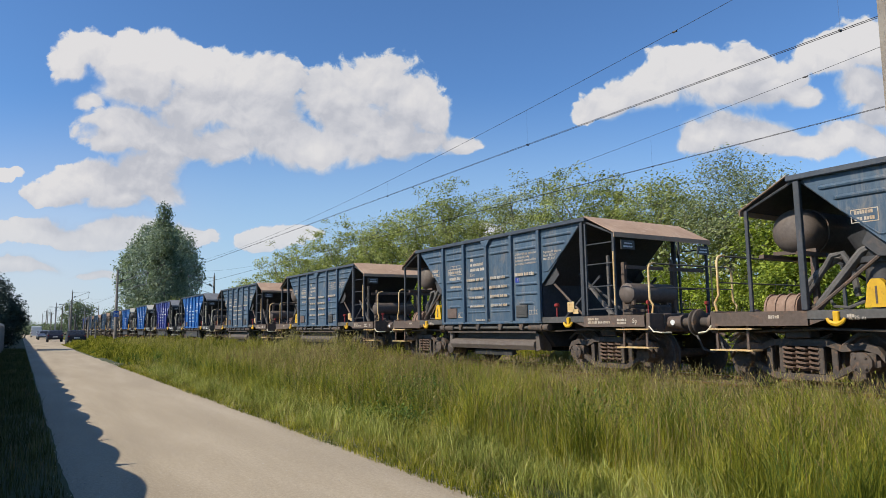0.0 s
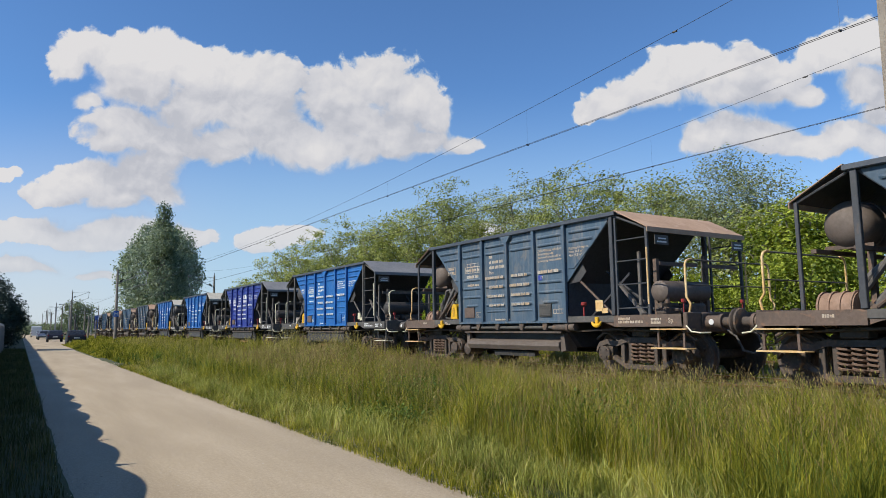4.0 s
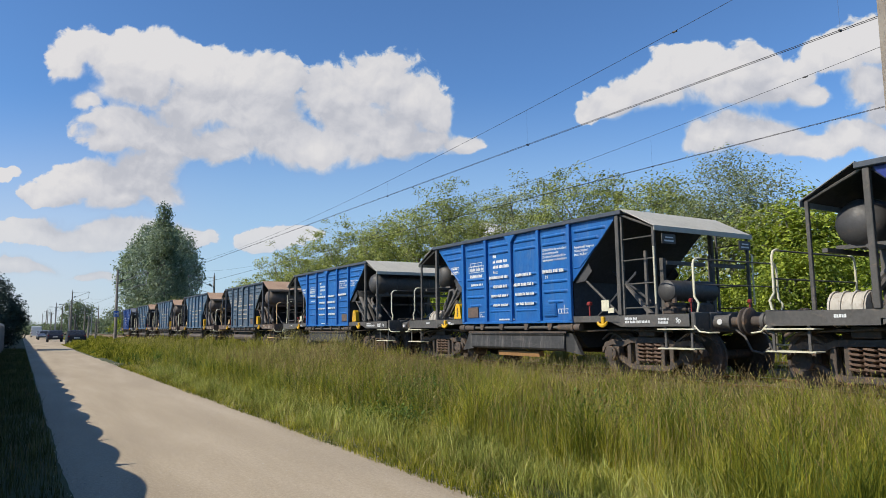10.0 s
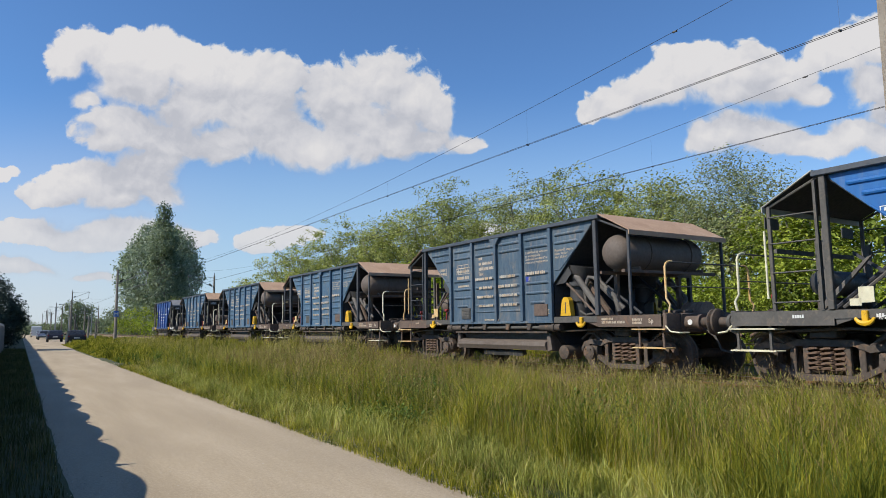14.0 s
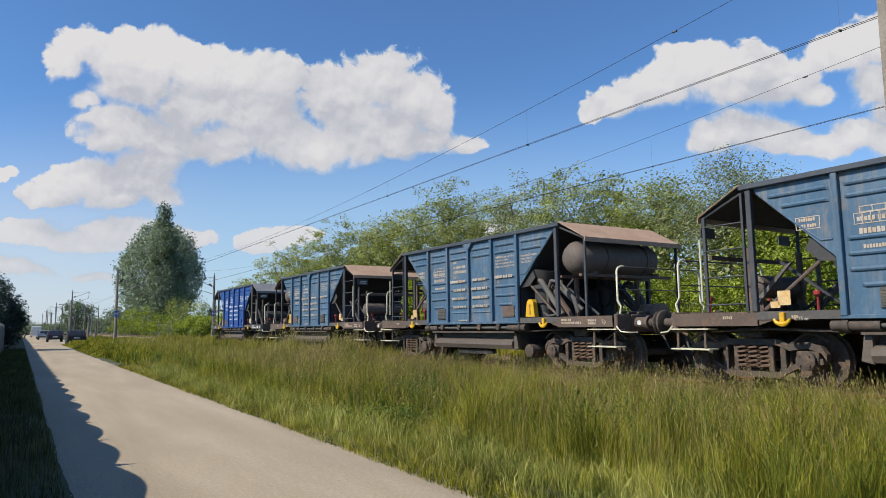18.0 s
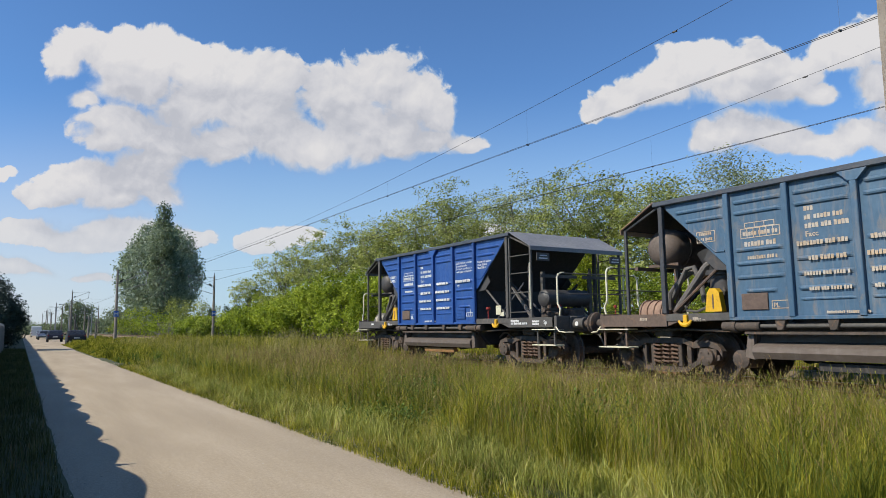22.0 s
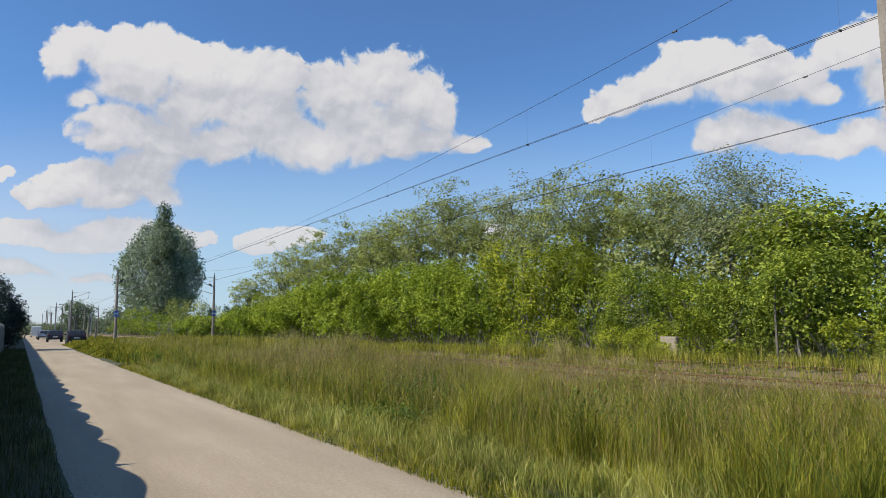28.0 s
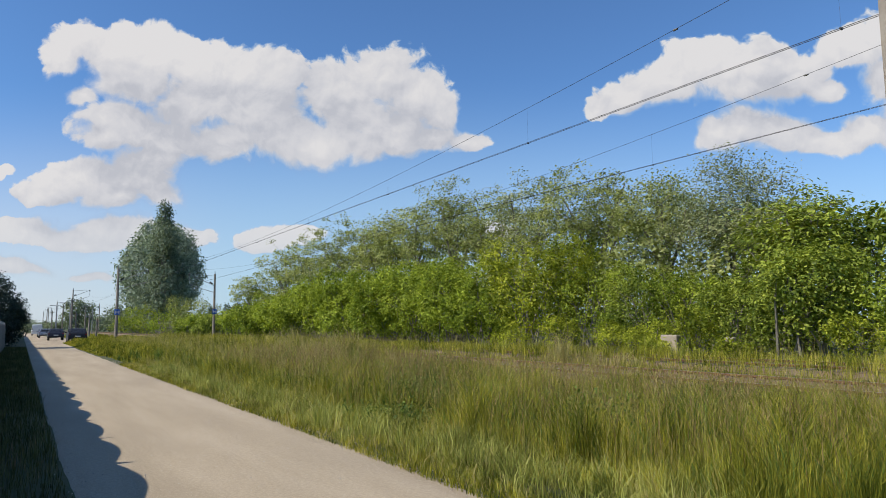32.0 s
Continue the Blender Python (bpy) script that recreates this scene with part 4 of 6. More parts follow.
    # plates on the side
    both("rating_plate", lambda: Geo().box(-HALF + 0.004, -HALF + 0.03, 1.38, 1.82, 1.24, 1.5, 0.006), PLATE, "rusted rectangular plate")
    vt = both("vent", lambda: Geo().box(-HALF + 0.0, -HALF + 0.03, -1.52, -1.12, 1.22, 1.5, 0.006), body if paint not in ("dark", "slate") else SOOT, "square louvred cover")
    for ob, s in zip(vt, (-1, 1)):
        for k in range(6):
            one("slat", lambda k=k, s=s: Geo().box(min(s * (HALF - 0.001), s * (HALF + 0.01)), max(s * (HALF - 0.001), s * (HALF + 0.01)), -1.5, -1.14, 1.25 + 0.04 * k, 1.272 + 0.04 * k), SOOT if paint in ("dark", "slate") else body, parent=ob)
    # painted writing, the same order of words on both sides
    xs = -HALF + 0.024
    def written(name, g, material, words=""):
        for q in (g, g.turned()):
            ob = part(name, q, material, w, words)
            if name in ("unread_writing", "number_table", "load_table"):
                ob["kind"] = "stuff"
    old = paint in ("dark", "slate")
    ink2 = FADED if old else WHITE
    written("unread_writing", bars([(2.55, 2.52, 0.28, 0.05), (2.55, 2.43, 0.28, 0.05)], xs), letters)
    written("number_table", Geo().add(frame_lines(2.6, 2.4, 0.36, 0.19, 1, xs).v, frame_lines(2.6, 2.4, 0.36, 0.19, 1, xs).f), letters)
    t2 = frame_lines(1.78, 2.38, 0.66, 0.16, 6, xs)
    t3 = frame_lines(1.7, 2.54, 0.5, 0.09, 3, xs)
    written("number_table", t2.add(t3.v, t3.f).add(*(lambda q: (q.v, q.f))(bars([(1.74, 2.42, 0.58, 0.07)], xs))), ink2)
    written("unread_writing", bars([(1.72, 2.245, 0.58, 0.08), (1.68, 2.04, 0.5, 0.055)], xs), letters)
    written("unread_writing", bars([(0.74, 2.68, 0.14, 0.07), (0.74, 2.55, 0.1, 0.07), (0.6, 2.55, 0.42, 0.07), (0.74, 2.42, 0.62, 0.075)], xs), letters)
    written("class_mark", moved(lettering("Facc", 0.11), xs - 0.002, 0.74, 2.295), letters)
    written("unread_writing", bars([(0.86, 2.165, 0.74, 0.07), (0.7, 1.94, 0.56, 0.07), (0.78, 1.72, 0.66, 0.06), (0.72, 1.5, 0.6, 0.055)], xs - 0.034), letters)
    written("unread_writing", bars([(-0.16, 2.165, 0.62, 0.07), (-0.1, 1.94, 0.74, 0.07), (-0.14, 1.72, 0.7, 0.065), (-0.16, 1.5, 0.66, 0.06)], xs - 0.034), letters if not old else FADED)
    written("warning_notice", moved(lettering("ZABRANIA się wchodzenia\ndo wnętrza pudła\nZachować ostrożność w\nczasie pracy mechanizmów", 0.072), xs - 0.002, -1.1, 2.66), letters)
    written("unread_writing", bars([(-1.12, 2.17, 0.72, 0.075)], xs - 0.034), ink2)
    written("series_number", moved(lettering("17" if paint in ("dark", "slate", "violet") else "19", 0.1), xs - 0.002, -1.16, 2.05), letters)
    written("capacity_notice", moved(lettering("Pojemność wagonu\nNom: 30,8 m³\nMax: 35,8 m³", 0.072), xs - 0.002, -2.1, 2.62), ink2)
    written("country_mark", moved(lettering("PL", 0.1), xs - 0.002, 1.3, 1.27), letters)
    written("number_table", frame_lines(1.33, 1.25, 0.3, 0.13, 1, xs), letters)
    written("load_table", frame_lines(-1.56, 1.28, 0.36, 0.1, 4, xs).box(xs, xs + 0.002, -1.75, -1.735, 1.38, 1.46), letters)
    written("unread_writing", bars([(0.5, 1.16, 0.6, 0.04)], xs - 0.026), ink2)
    xo = -HALF + 0.002
    written("unread_writing", bars([(-3.42, 1.12, 0.3, 0.045), (-3.42, 1.055, 0.6, 0.05), (-4.2, 1.1, 0.26, 0.045), (-4.2, 1.04, 0.26, 0.045), (3.9, 1.1, 0.2, 0.05), (2.75, 1.1, 0.14, 0.05)], xo), ink2)
    written("frame_mark", moved(lettering("Sp", 0.12), xo - 0.002, -4.58, 1.06), ink2)
    written("frame_mark", moved(lettering("R 75 m", 0.075), xo - 0.002, 2.72, 1.07), ink2)
    if plain_extra == "emblem":
        g = Geo()
        n = 28
        ring = [(math.cos(2 * math.pi * k / n), math.sin(2 * math.pi * k / n)) for k in range(n)]
        v = [(xs - 0.001, -0.28 - 0.15 * c, 2.66 + 0.15 * s) for c, s in ring] + [(xs - 0.001, -0.28 - 0.115 * c, 2.66 + 0.115 * s) for c, s in ring]
        g.add(v, [(k, (k + 1) % n, n + (k + 1) % n, n + k) for k in range(n)])
        g.box(xs - 0.002, xs, -0.34, -0.22, 2.73, 2.76).box(xs - 0.002, xs, -0.3, -0.26, 2.6, 2.73).box(xs - 0.002, xs, -0.35, -0.21, 2.56, 2.6)
        g.prism([(-0.38, 2.8), (-0.52, 2.78), (-0.66, 2.66), (-0.8, 2.62), (-0.8, 2.54), (-0.44, 2.54)], xs - 0.002, xs, "x")
        written("emblem", g, WHITE, "round white emblem with a sweeping tail")
        written("unread_writing", bars([(-0.16, 2.36, 0.66, 0.12)], xs), WHITE)
    if plain_extra == "patch":
        written("blue_patch", Geo().box(xs - 0.001, xs + 0.002, -1.22, -1.1, 2.03, 2.14), LABEL_BLUE)
    return w


RUN = 11.17


def middle(k, t):
    """Where the middle of the k-th wagon is on the line at t seconds: the train slows a little."""
    return 2.003 + RUN * k - 5.859 * t + 0.01764 * t * t


TRAIN = []


def make_train():
    old = "hopper wagon in faded teal-blue paint with a rusted brown canopy"
    kinds = {
        "d": hopper_wagon("dark", ROOF_RUST, RUSTY, ORANGE_RAIL, FADED, "patch", old),
        "e": hopper_wagon("slate", ROOF_RUST, RUSTY, CREAM, FADED, "", "hopper wagon in weathered mid-blue paint with a rusted brown canopy"),
        "b": hopper_wagon("bright", ROOF_GREY, SOOT, CREAM, WHITE, "", "bright blue hopper wagon with white writing and a grey canopy"),
        "p": hopper_wagon("bright", ROOF_PALE, SOOT, CREAM, WHITE, "", "bright blue hopper wagon with white writing and a pale dusty canopy"),
        "v": hopper_wagon("violet", ROOF_GREY, SOOT, CREAM, WHITE, "emblem", "violet-blue hopper wagon with a white emblem and grey canopy"),
        "r": hopper_wagon("royal", ROOF_GREY, SOOT, CREAM, WHITE, "", "royal blue hopper wagon with white writing, last of the train"),
    }
    used = set()
    for k, (kind, turn) in enumerate(zip("ddddbvppdeeer", (0, 0, 0, 0, 0, 0, 0, 180, 180, 180, 180, 0, 0))):
        m = pose(NEAR_TRACK, middle(k, 0), 0, 0, 0, turn)
        if kind in used:
            w = copy_thing(kinds[kind], m)
        else:
            w = kinds[kind]
            w.matrix_basis = m
            used.add(kind)
        TRAIN.append((w, k, turn))


make_train()


def motions():
    for w, k, turn in TRAIN:
        walk(w, [(t, pose(NEAR_TRACK, middle(k, t), 0, 0, 0, turn)) for t in [0, 0.5] + list(range(1, 32)) + [31.5, 32]])
        # wheels roll while the wagon is near; 1 turn in 2.87 m
        near = [t / 10 for t in range(0, 321) if -8 < middle(k, t / 10) < 30]
        if not near:
            continue
        times = sorted({0.0, 32.0} | set(near))
        start = middle(k, near[0])
        for ob in w.children_recursive:
            if ob.get("spin"):
                spot = ob.location.copy()
                way = 1 if turn == 0 else -1
                rows = []
                for t in times:
                    go = start - middle(k, min(max(t, near[0]), near[-1]))
                    rows.append((t, Matrix.Translation(spot) @ Matrix.Rotation(way * go / 0.457, 4, "X")))
                walk(ob, rows)
    walk(CLOUDS, [(t, CLOUD_POSE(t)) for t in (0, 8, 16, 24, 32)])

# ---- sky with drifting clouds ----
CAM_AXES = view(TURN, TILT)
FOCAL = 1.166
FAR = 3000.0


def CLOUD_POSE(t):
    drift = Vector((-0.314 / FOCAL, 0.111 / FOCAL, -1.0)) * (FAR * 0.039 * t / 32)
    return CAM_AXES @ Matrix.Translation(Vector((0, 0, -FAR)) - drift)


# each puff: its middle across and down, half width, half height (thousandths of the focal length, from the top left of the view)
PUFFS = [(122, 108, 40, 36), (150, 82, 40, 36), (210, 105, 70, 40), (280, 108, 80, 46), (350, 118, 70, 46), (425, 138, 75, 48), (485, 148, 52, 44), (260, 158, 90, 40), (350, 190, 120, 60), (450, 200, 110, 60),
         (230, 225, 85, 42), (196, 243, 52, 32), (300, 248, 110, 44), (400, 256, 100, 42), (500, 252, 90, 46), (552, 270, 60, 40), (590, 170, 72, 50), (662, 150, 66, 54), (722, 185, 66, 50), (764, 208, 40, 36),
         (620, 220, 80, 50), (700, 236, 60, 34), (755, 254, 58, 32), (808, 258, 44, 18), (640, 268, 50, 34), (596, 262, 60, 34), (692, 258, 56, 32), (272, 284, 72, 34), (155, 182, 28, 18),
         (95, 346, 62, 20), (165, 318, 80, 38), (248, 308, 76, 52), (288, 345, 40, 34), (215, 350, 80, 24), (10, 307, 30, 13),
         (70, 410, 120, 27), (210, 410, 140, 28), (325, 412, 55, 22), (20, 470, 110, 13), (170, 482, 50, 10), (475, 428, 55, 20), (525, 414, 44, 13), (860, 410, 30, 16),
         (1040, 198, 30, 20), (1085, 180, 46, 32), (1150, 160, 66, 42), (1230, 128, 90, 46), (1300, 130, 80, 42), (1365, 142, 62, 44), (1290, 168, 110, 30), (1420, 160, 44, 22),
         (1470, 95, 58, 32), (1540, 82, 60, 40), (1530, 150, 58, 44), (1565, 195, 50, 40), (1238, 242, 46, 38), (1282, 230, 60, 38), (1340, 246, 80, 38), (1420, 262, 80, 28), (1500, 236, 70, 28), (1555, 260, 50, 34)]


def cloud_stuff():
    m, n, l, p = nodes_of("cloud_vapour")
    n.remove(p)

    def calc(how, a, b, c=None):
        k = n.new("ShaderNodeMath")
        k.operation = how
        for sock, v in zip(k.inputs, (a, b, c)):
            if v is None:
                continue
            if isinstance(v, (int, float)):
                sock.default_value = v
            else:
                l.new(v, sock)
        return k.outputs[0]

    def smooth(value, lo, hi, to0=0.0, to1=1.0):
        k = n.new("ShaderNodeMapRange")
        k.interpolation_type = "SMOOTHSTEP"
        for key, v in (("Value", value), ("From Min", lo), ("From Max", hi), ("To Min", to0), ("To Max", to1)):
            if isinstance(v, (int, float)):
                k.inputs[key].default_value = v
            else:
                l.new(v, k.inputs[key])
        return k.outputs[0]

    def shifted(spot, by):
        k = n.new("ShaderNodeVectorMath")
        k.operation = "ADD"
        k.inputs[1].default_value = by
        l.new(spot, k.inputs[0])
        return k.outputs[0]

    tc = n.new("ShaderNodeTexCoord")
    sc = n.new("ShaderNodeVectorMath")
    sc.operation = "SCALE"
    sc.inputs["Scale"].default_value = FOCAL / FAR
    l.new(tc.outputs["Object"], sc.inputs[0])
    at = sc.outputs[0]

    def swirl(spot, scale, amount):
        w = n.new("ShaderNodeTexNoise")
        w.inputs["Scale"].default_value, w.inputs["Detail"].default_value = scale, 3
        l.new(spot, w.inputs["Vector"])
        v = n.new("ShaderNodeVectorMath")
        v.operation = "MULTIPLY_ADD"
        v.inputs[1].default_value = (amount, amount, 0)
        l.new(w.outputs["Color"], v.inputs[0]), l.new(spot, v.inputs[2])
        return shifted(v.outputs[0], (-amount / 2, -amount / 2, 0))

    def mass(spot):
        """Distance from the puffs' middles, 1 at their rims."""
        total = None
        for x, y, rx, ry in PUFFS:
            d = n.new("ShaderNodeVectorMath")
            d.operation = "MULTIPLY_ADD"
            d.inputs[1].default_value = (1000 / rx, 1000 / ry, 0)
            d.inputs[2].default_value = (-(x - 784) / rx, -(441 - y) / ry, 0)
            l.new(spot, d.inputs[0])
            q = n.new("ShaderNodeVectorMath")
            q.operation = "LENGTH"
            l.new(d.outputs[0], q.inputs[0])
            total = q.outputs["Value"] if total is None else calc("SMOOTH_MIN", total, q.outputs["Value"], 0.3)
        return total

    def billows(spot):
        v = n.new("ShaderNodeTexVoronoi")
        v.voronoi_dimensions, v.feature, v.normalize = "2D", "SMOOTH_F1", True
        for key, val in (("Scale", 24.0), ("Detail", 3.0), ("Roughness", 0.5), ("Lacunarity", 2.1), ("Smoothness", 0.6)):
            v.inputs[key].default_value = val
        l.new(spot, v.inputs["Vector"])
        return calc("MULTIPLY_ADD", noise_tex(n, l, spot, 15, 9, 0.6, 0.2), -1.5, calc("MULTIPLY", v.outputs["Distance"], 0.8))

    edge = swirl(swirl(at, 7.0, 0.05), 26.0, 0.016)
    lumps = billows(edge)
    here = calc("ADD", mass(edge), lumps)
    # light comes from above: what has little cloud over it is bright
    over = calc("SUBTRACT", mass(shifted(edge, (-0.02, 0.055, 0))), mass(edge))
    close = calc("SUBTRACT", billows(shifted(edge, (-0.005, 0.012, 0))), lumps)
    lit = calc("MULTIPLY_ADD", close, 0.5, calc("MULTIPLY_ADD", over, 0.3, noise_tex(n, l, at, 5.0, 3, 0.5)))
    soft = smooth(over, -0.5, 0.6, 0.75, 0.22)
    rim = 0.69
    dens = calc("MULTIPLY", smooth(calc("DIVIDE", calc("SUBTRACT", rim, here), soft), 0.0, 1.0), 0.97)
    parts = n.new("ShaderNodeSeparateXYZ")
    l.new(at, parts.inputs[0])
    haze = smooth(parts.outputs["Y"], 0.3, -0.13, 0.0, 0.82)
    both = calc("MAXIMUM", dens, haze)
    shade = ramp(n, l, lit, [(0.36, (0.47, 0.475, 0.515)), (0.56, (0.575, 0.57, 0.595)), (0.85, (0.69, 0.67, 0.665))])
    low = smooth(parts.outputs["Y"], 0.12, -0.06)
    shade = mix(n, l, calc("MULTIPLY", low, 0.6), shade, (0.54, 0.57, 0.62))
    sunward = smooth(parts.outputs["X"], -0.3, -0.72)
    veil = mix(n, l, sunward, (0.42, 0.57, 0.7), (0.55, 0.6, 0.67))
    shade = mix(n, l, dens, veil, shade)
    em = n.new("ShaderNodeEmission")
    l.new(shade, em.inputs["Color"])
    em.inputs["Strength"].default_value = 1.0
    tr = n.new("ShaderNodeBsdfTransparent")
    mx = n.new("ShaderNodeMixShader")
    l.new(both, mx.inputs[0]), l.new(tr.outputs[0], mx.inputs[1]), l.new(em.outputs[0], mx.inputs[2])
    l.new(mx.outputs[0], n["Material Output"].inputs["Surface"])
    return m


def make_clouds():
    w, h = FAR * 1.15, FAR * 0.62
    ob = part("backdrop_clouds", Geo().add([(-w, -0.4 * h, 0), (w, -0.4 * h, 0), (w, h, 0), (-w, h, 0)], [(0, 1, 2, 3)]), cloud_stuff())
    ob.visible_shadow = False
    return tagged(ob, "white cumulus clouds with soft grey undersides", "clouds", kind="structure")


CLOUDS = make_clouds()

# ---- fence, masts, wires ----


def make_fence():
    fence = tagged(new("concrete_fence"), "grey precast concrete fence with arched panels", "fence", kind="structure")
    fence.location = (-1.0, 0, 0)
    arch = [(0.06, -0.42)] + [(0.06 + 1.88 * k / 12, 1.34 + 0.13 * math.sin(math.pi * k / 12)) for k in range(13)] + [(1.94, -0.42)]
    panel = Geo().prism(arch, -0.025, 0.025, "x").mesh("fence_panel", CONCRETE)
    post = Geo().box(-0.06, 0.06, -0.06, 0.06, -0.45, 1.36, 0.01).prism([(-0.05, 1.36), (0.05, 1.36), (0.01, 1.52), (-0.01, 1.52)], -0.03, 0.03, "x").mesh("fence_post", CONCRETE)
    for k in range(-6, 78):
        y = 0.58 + 2.0 * k
        part("fence_panel", panel, None, fence).location = (0, y, 0)
        part("fence_post", post, None, fence).location = (0, y, 0)


make_fence()


def mast(x, y, top, arm, sign=False):
    """Concrete catenary mast; arm: how far the cantilever reaches along x, towards its track."""
    m = tagged(new("catenary_mast"), "weathered concrete catenary mast with a steel cantilever", "mast", "masts along the railway")
    m.location = (x, y, ground_z(x))
    h = top - ground_z(x)
    part("pole", Geo().prism([(-0.15, -0.17), (0.15, -0.17), (0.15, 0.17), (-0.15, 0.17)], -0.3, 0.0, "z").tube([(0, 0, 0), (0, 0, h * 0.5), (0, 0, h)], [0.17, 0.14, 0.1], 8), MAST, m)
    part("cap", Geo().tube([(0, 0, h), (0, 0, h + 0.3)], 0.04, 6), STEEL, m)
    if arm:
        s = 1 if arm > 0 else -1
        can = part("cantilever", Geo().tube([(0, 0, h - 1.4), (arm, 0, h - 0.1)], 0.035, 6).tube([(0, 0, h - 0.25), (arm, 0, h - 0.05)], 0.02, 6).tube([(0, 0, h - 2.2), (arm * 0.96, 0, h - 1.35)], 0.03, 6).tube([(arm * 0.96, 0, h - 1.35), (arm, 0, h - 0.1)], 0.02, 6), STEEL, m)
        part("insulator", Geo().tube([(s * 0.25 + 0, 0, h - 1.2), (s * 0.55, 0, h - 0.95)], [0.08, 0.08], 8), SOOT, can)
        part("insulator", Geo().tube([(arm, 0, h - 0.1), (arm, 0, h - 0.35)], 0.07, 8), SOOT, can)
    if sign:
        sg = part("sign_panel", Geo().box(-0.25, 0.25, -0.26, -0.23, 2.8, 3.38, 0.02), SIGN_BLUE, m, "blue square sign with a white symbol")
        part("symbol", Geo().prism([(-0.2, 2.92), (-0.1, 2.92), (-0.1, 3.05), (0.1, 3.05), (0.1, 2.92), (0.2, 2.92), (0.2, 3.24), (0.09, 3.24), (0.09, 3.15), (-0.09, 3.15), (-0.09, 3.24), (-0.2, 3.24)], -0.268, -0.262, "y"), WHITE, sg)
        part("bracket", Geo().box(-0.2, 0.2, -0.23, -0.1, 3.1, 3.16).box(-0.2, 0.2, -0.23, -0.1, 3.35, 3.41), STEEL, m)
    return m


SIGN_BLUE = worn("sign_blue", (0.03, 0.13, 0.5), (0.03, 0.11, 0.44), (0.1, 0.15, 0.3), 0.1, 0.4, 0, 4)
mast(8.25, 3.29, 7.9, 2.9)
mast(19.0, 3.2, 7.9, -2.9)
mast(8.3, 76.0, 7.2, 2.9, True)
mast(19.0, 79.8, 7.2, -2.9, True)
for y in (148, 216, 284, 352):
    mast(8.3, y, 8.6, 2.9)
    mast(19.0, y, 8.0, -2.9)


def wires():
    span = [3.4, 77.5, 148, 216, 284, 352]
    for c, name in ((NEAR_TRACK, "near"), (FAR_TRACK, "far")):
        line = tagged(new("overhead_line"), "twin contact wires and a sagging carrier wire", "overhead wires", "overhead lines")
        for dx in (-0.03, 0.03):
            part("contact_wire", Geo().tube([(c + dx, y, 5.8 + 0.03 * math.sin(y * 0.04)) for y in range(-60, 353, 6)], 0.006, 5, False), WIRE, line)

        def carrier(y):
            y0 = max([s for s in span if s <= y], default=-68)
            y1 = min([s for s in span if s > y], default=y0 + 71)
            u = (y - y0) / (y1 - y0)
            return 7.45 - 4 * 1.5 * u * (1 - u)
        part("carrier_wire", Geo().tube([(c, y, carrier(y)) for y in np.arange(-60, 352, 2.0)], 0.0055, 5, False), WIRE, line)
        for y in np.arange(5.2, 352, 8.0):
            part("dropper", Geo().tube([(c, y, 5.8), (c, y, carrier(y))], 0.0014, 4, False), WIRE, line)
            part("clamp", Geo().box(c - 0.035, c + 0.035, y - 0.01, y + 0.01, 5.79, 5.825), WIRE, line)
        y = 8.4
        part("insulator", Geo().tube([(c, y - 0.05, carrier(y) - 0.01), (c, y + 0.05, carrier(y) - 0.01)], 0.022, 8), SOOT, line)


wires()

# ---- plants ----


def blades(n, xs, ys, zs, h, w, lean=0.35, kink=0.5, way=None):
    """Bent, tapered blades: five points and three triangles each; way: the direction of the lean, else any."""
    a = rng.uniform(0, 2 * np.pi, n)
    b = rng.uniform(0, 2 * np.pi, n) if way is None else way
    dirx, diry = np.cos(a), np.sin(a)
    far = h * lean * rng.uniform(0.2, 1, n)
    lx, ly = np.cos(b) * far, np.sin(b) * far
    p = np.zeros((n, 5, 3))
    p[:, 0] = np.stack([xs - dirx * w, ys - diry * w, zs], 1)
    p[:, 1] = np.stack([xs + dirx * w, ys + diry * w, zs], 1)
    mx, my, mz = xs + lx * kink * 0.6, ys + ly * kink * 0.6, zs + h * 0.62
    p[:, 2] = np.stack([mx - dirx * w * 0.7, my - diry * w * 0.7, mz], 1)
    p[:, 3] = np.stack([mx + dirx * w * 0.7, my + diry * w * 0.7, mz], 1)
    p[:, 4] = np.stack([xs + lx, ys + ly, zs + h * rng.uniform(0.85, 1.0, n)], 1)
    f = np.array([(0, 1, 3), (0, 3, 2), (2, 3, 4)])[None] + (np.arange(n) * 5)[:, None, None]
    return p.reshape(-1, 3), f.reshape(-1, 3)


def field(x, y):
    """Smooth patches, 0 to 1, for the height of the grass."""
    return 0.5 + 0.25 * np.sin(x * 1.1 + 0.7 * y) * np.cos(0.53 * y + 1.3) + 0.25 * np.sin(x * 2.3 - y * 1.27 + 0.5)


def lower_by_track(x, y, h):
    """The growth thins out towards the ballast of the near track, but for the reedy stretch farther along."""
    cap = np.interp(x, [3, 5, 6, 7, 8, 8.6, 9.2, 9.8, 12.8, 13.4], [2, 1.2, 1.1, 1.0, 0.86, 0.75, 0.59, 0.34, 0.26, 2])
    cap = cap + np.clip((y - 17.5) / 2.5, 0, 1) * 1.2
    return np.where(h > cap, cap * (0.86 + 0.14 * np.minimum(h / cap - 1, 1.0)), h)


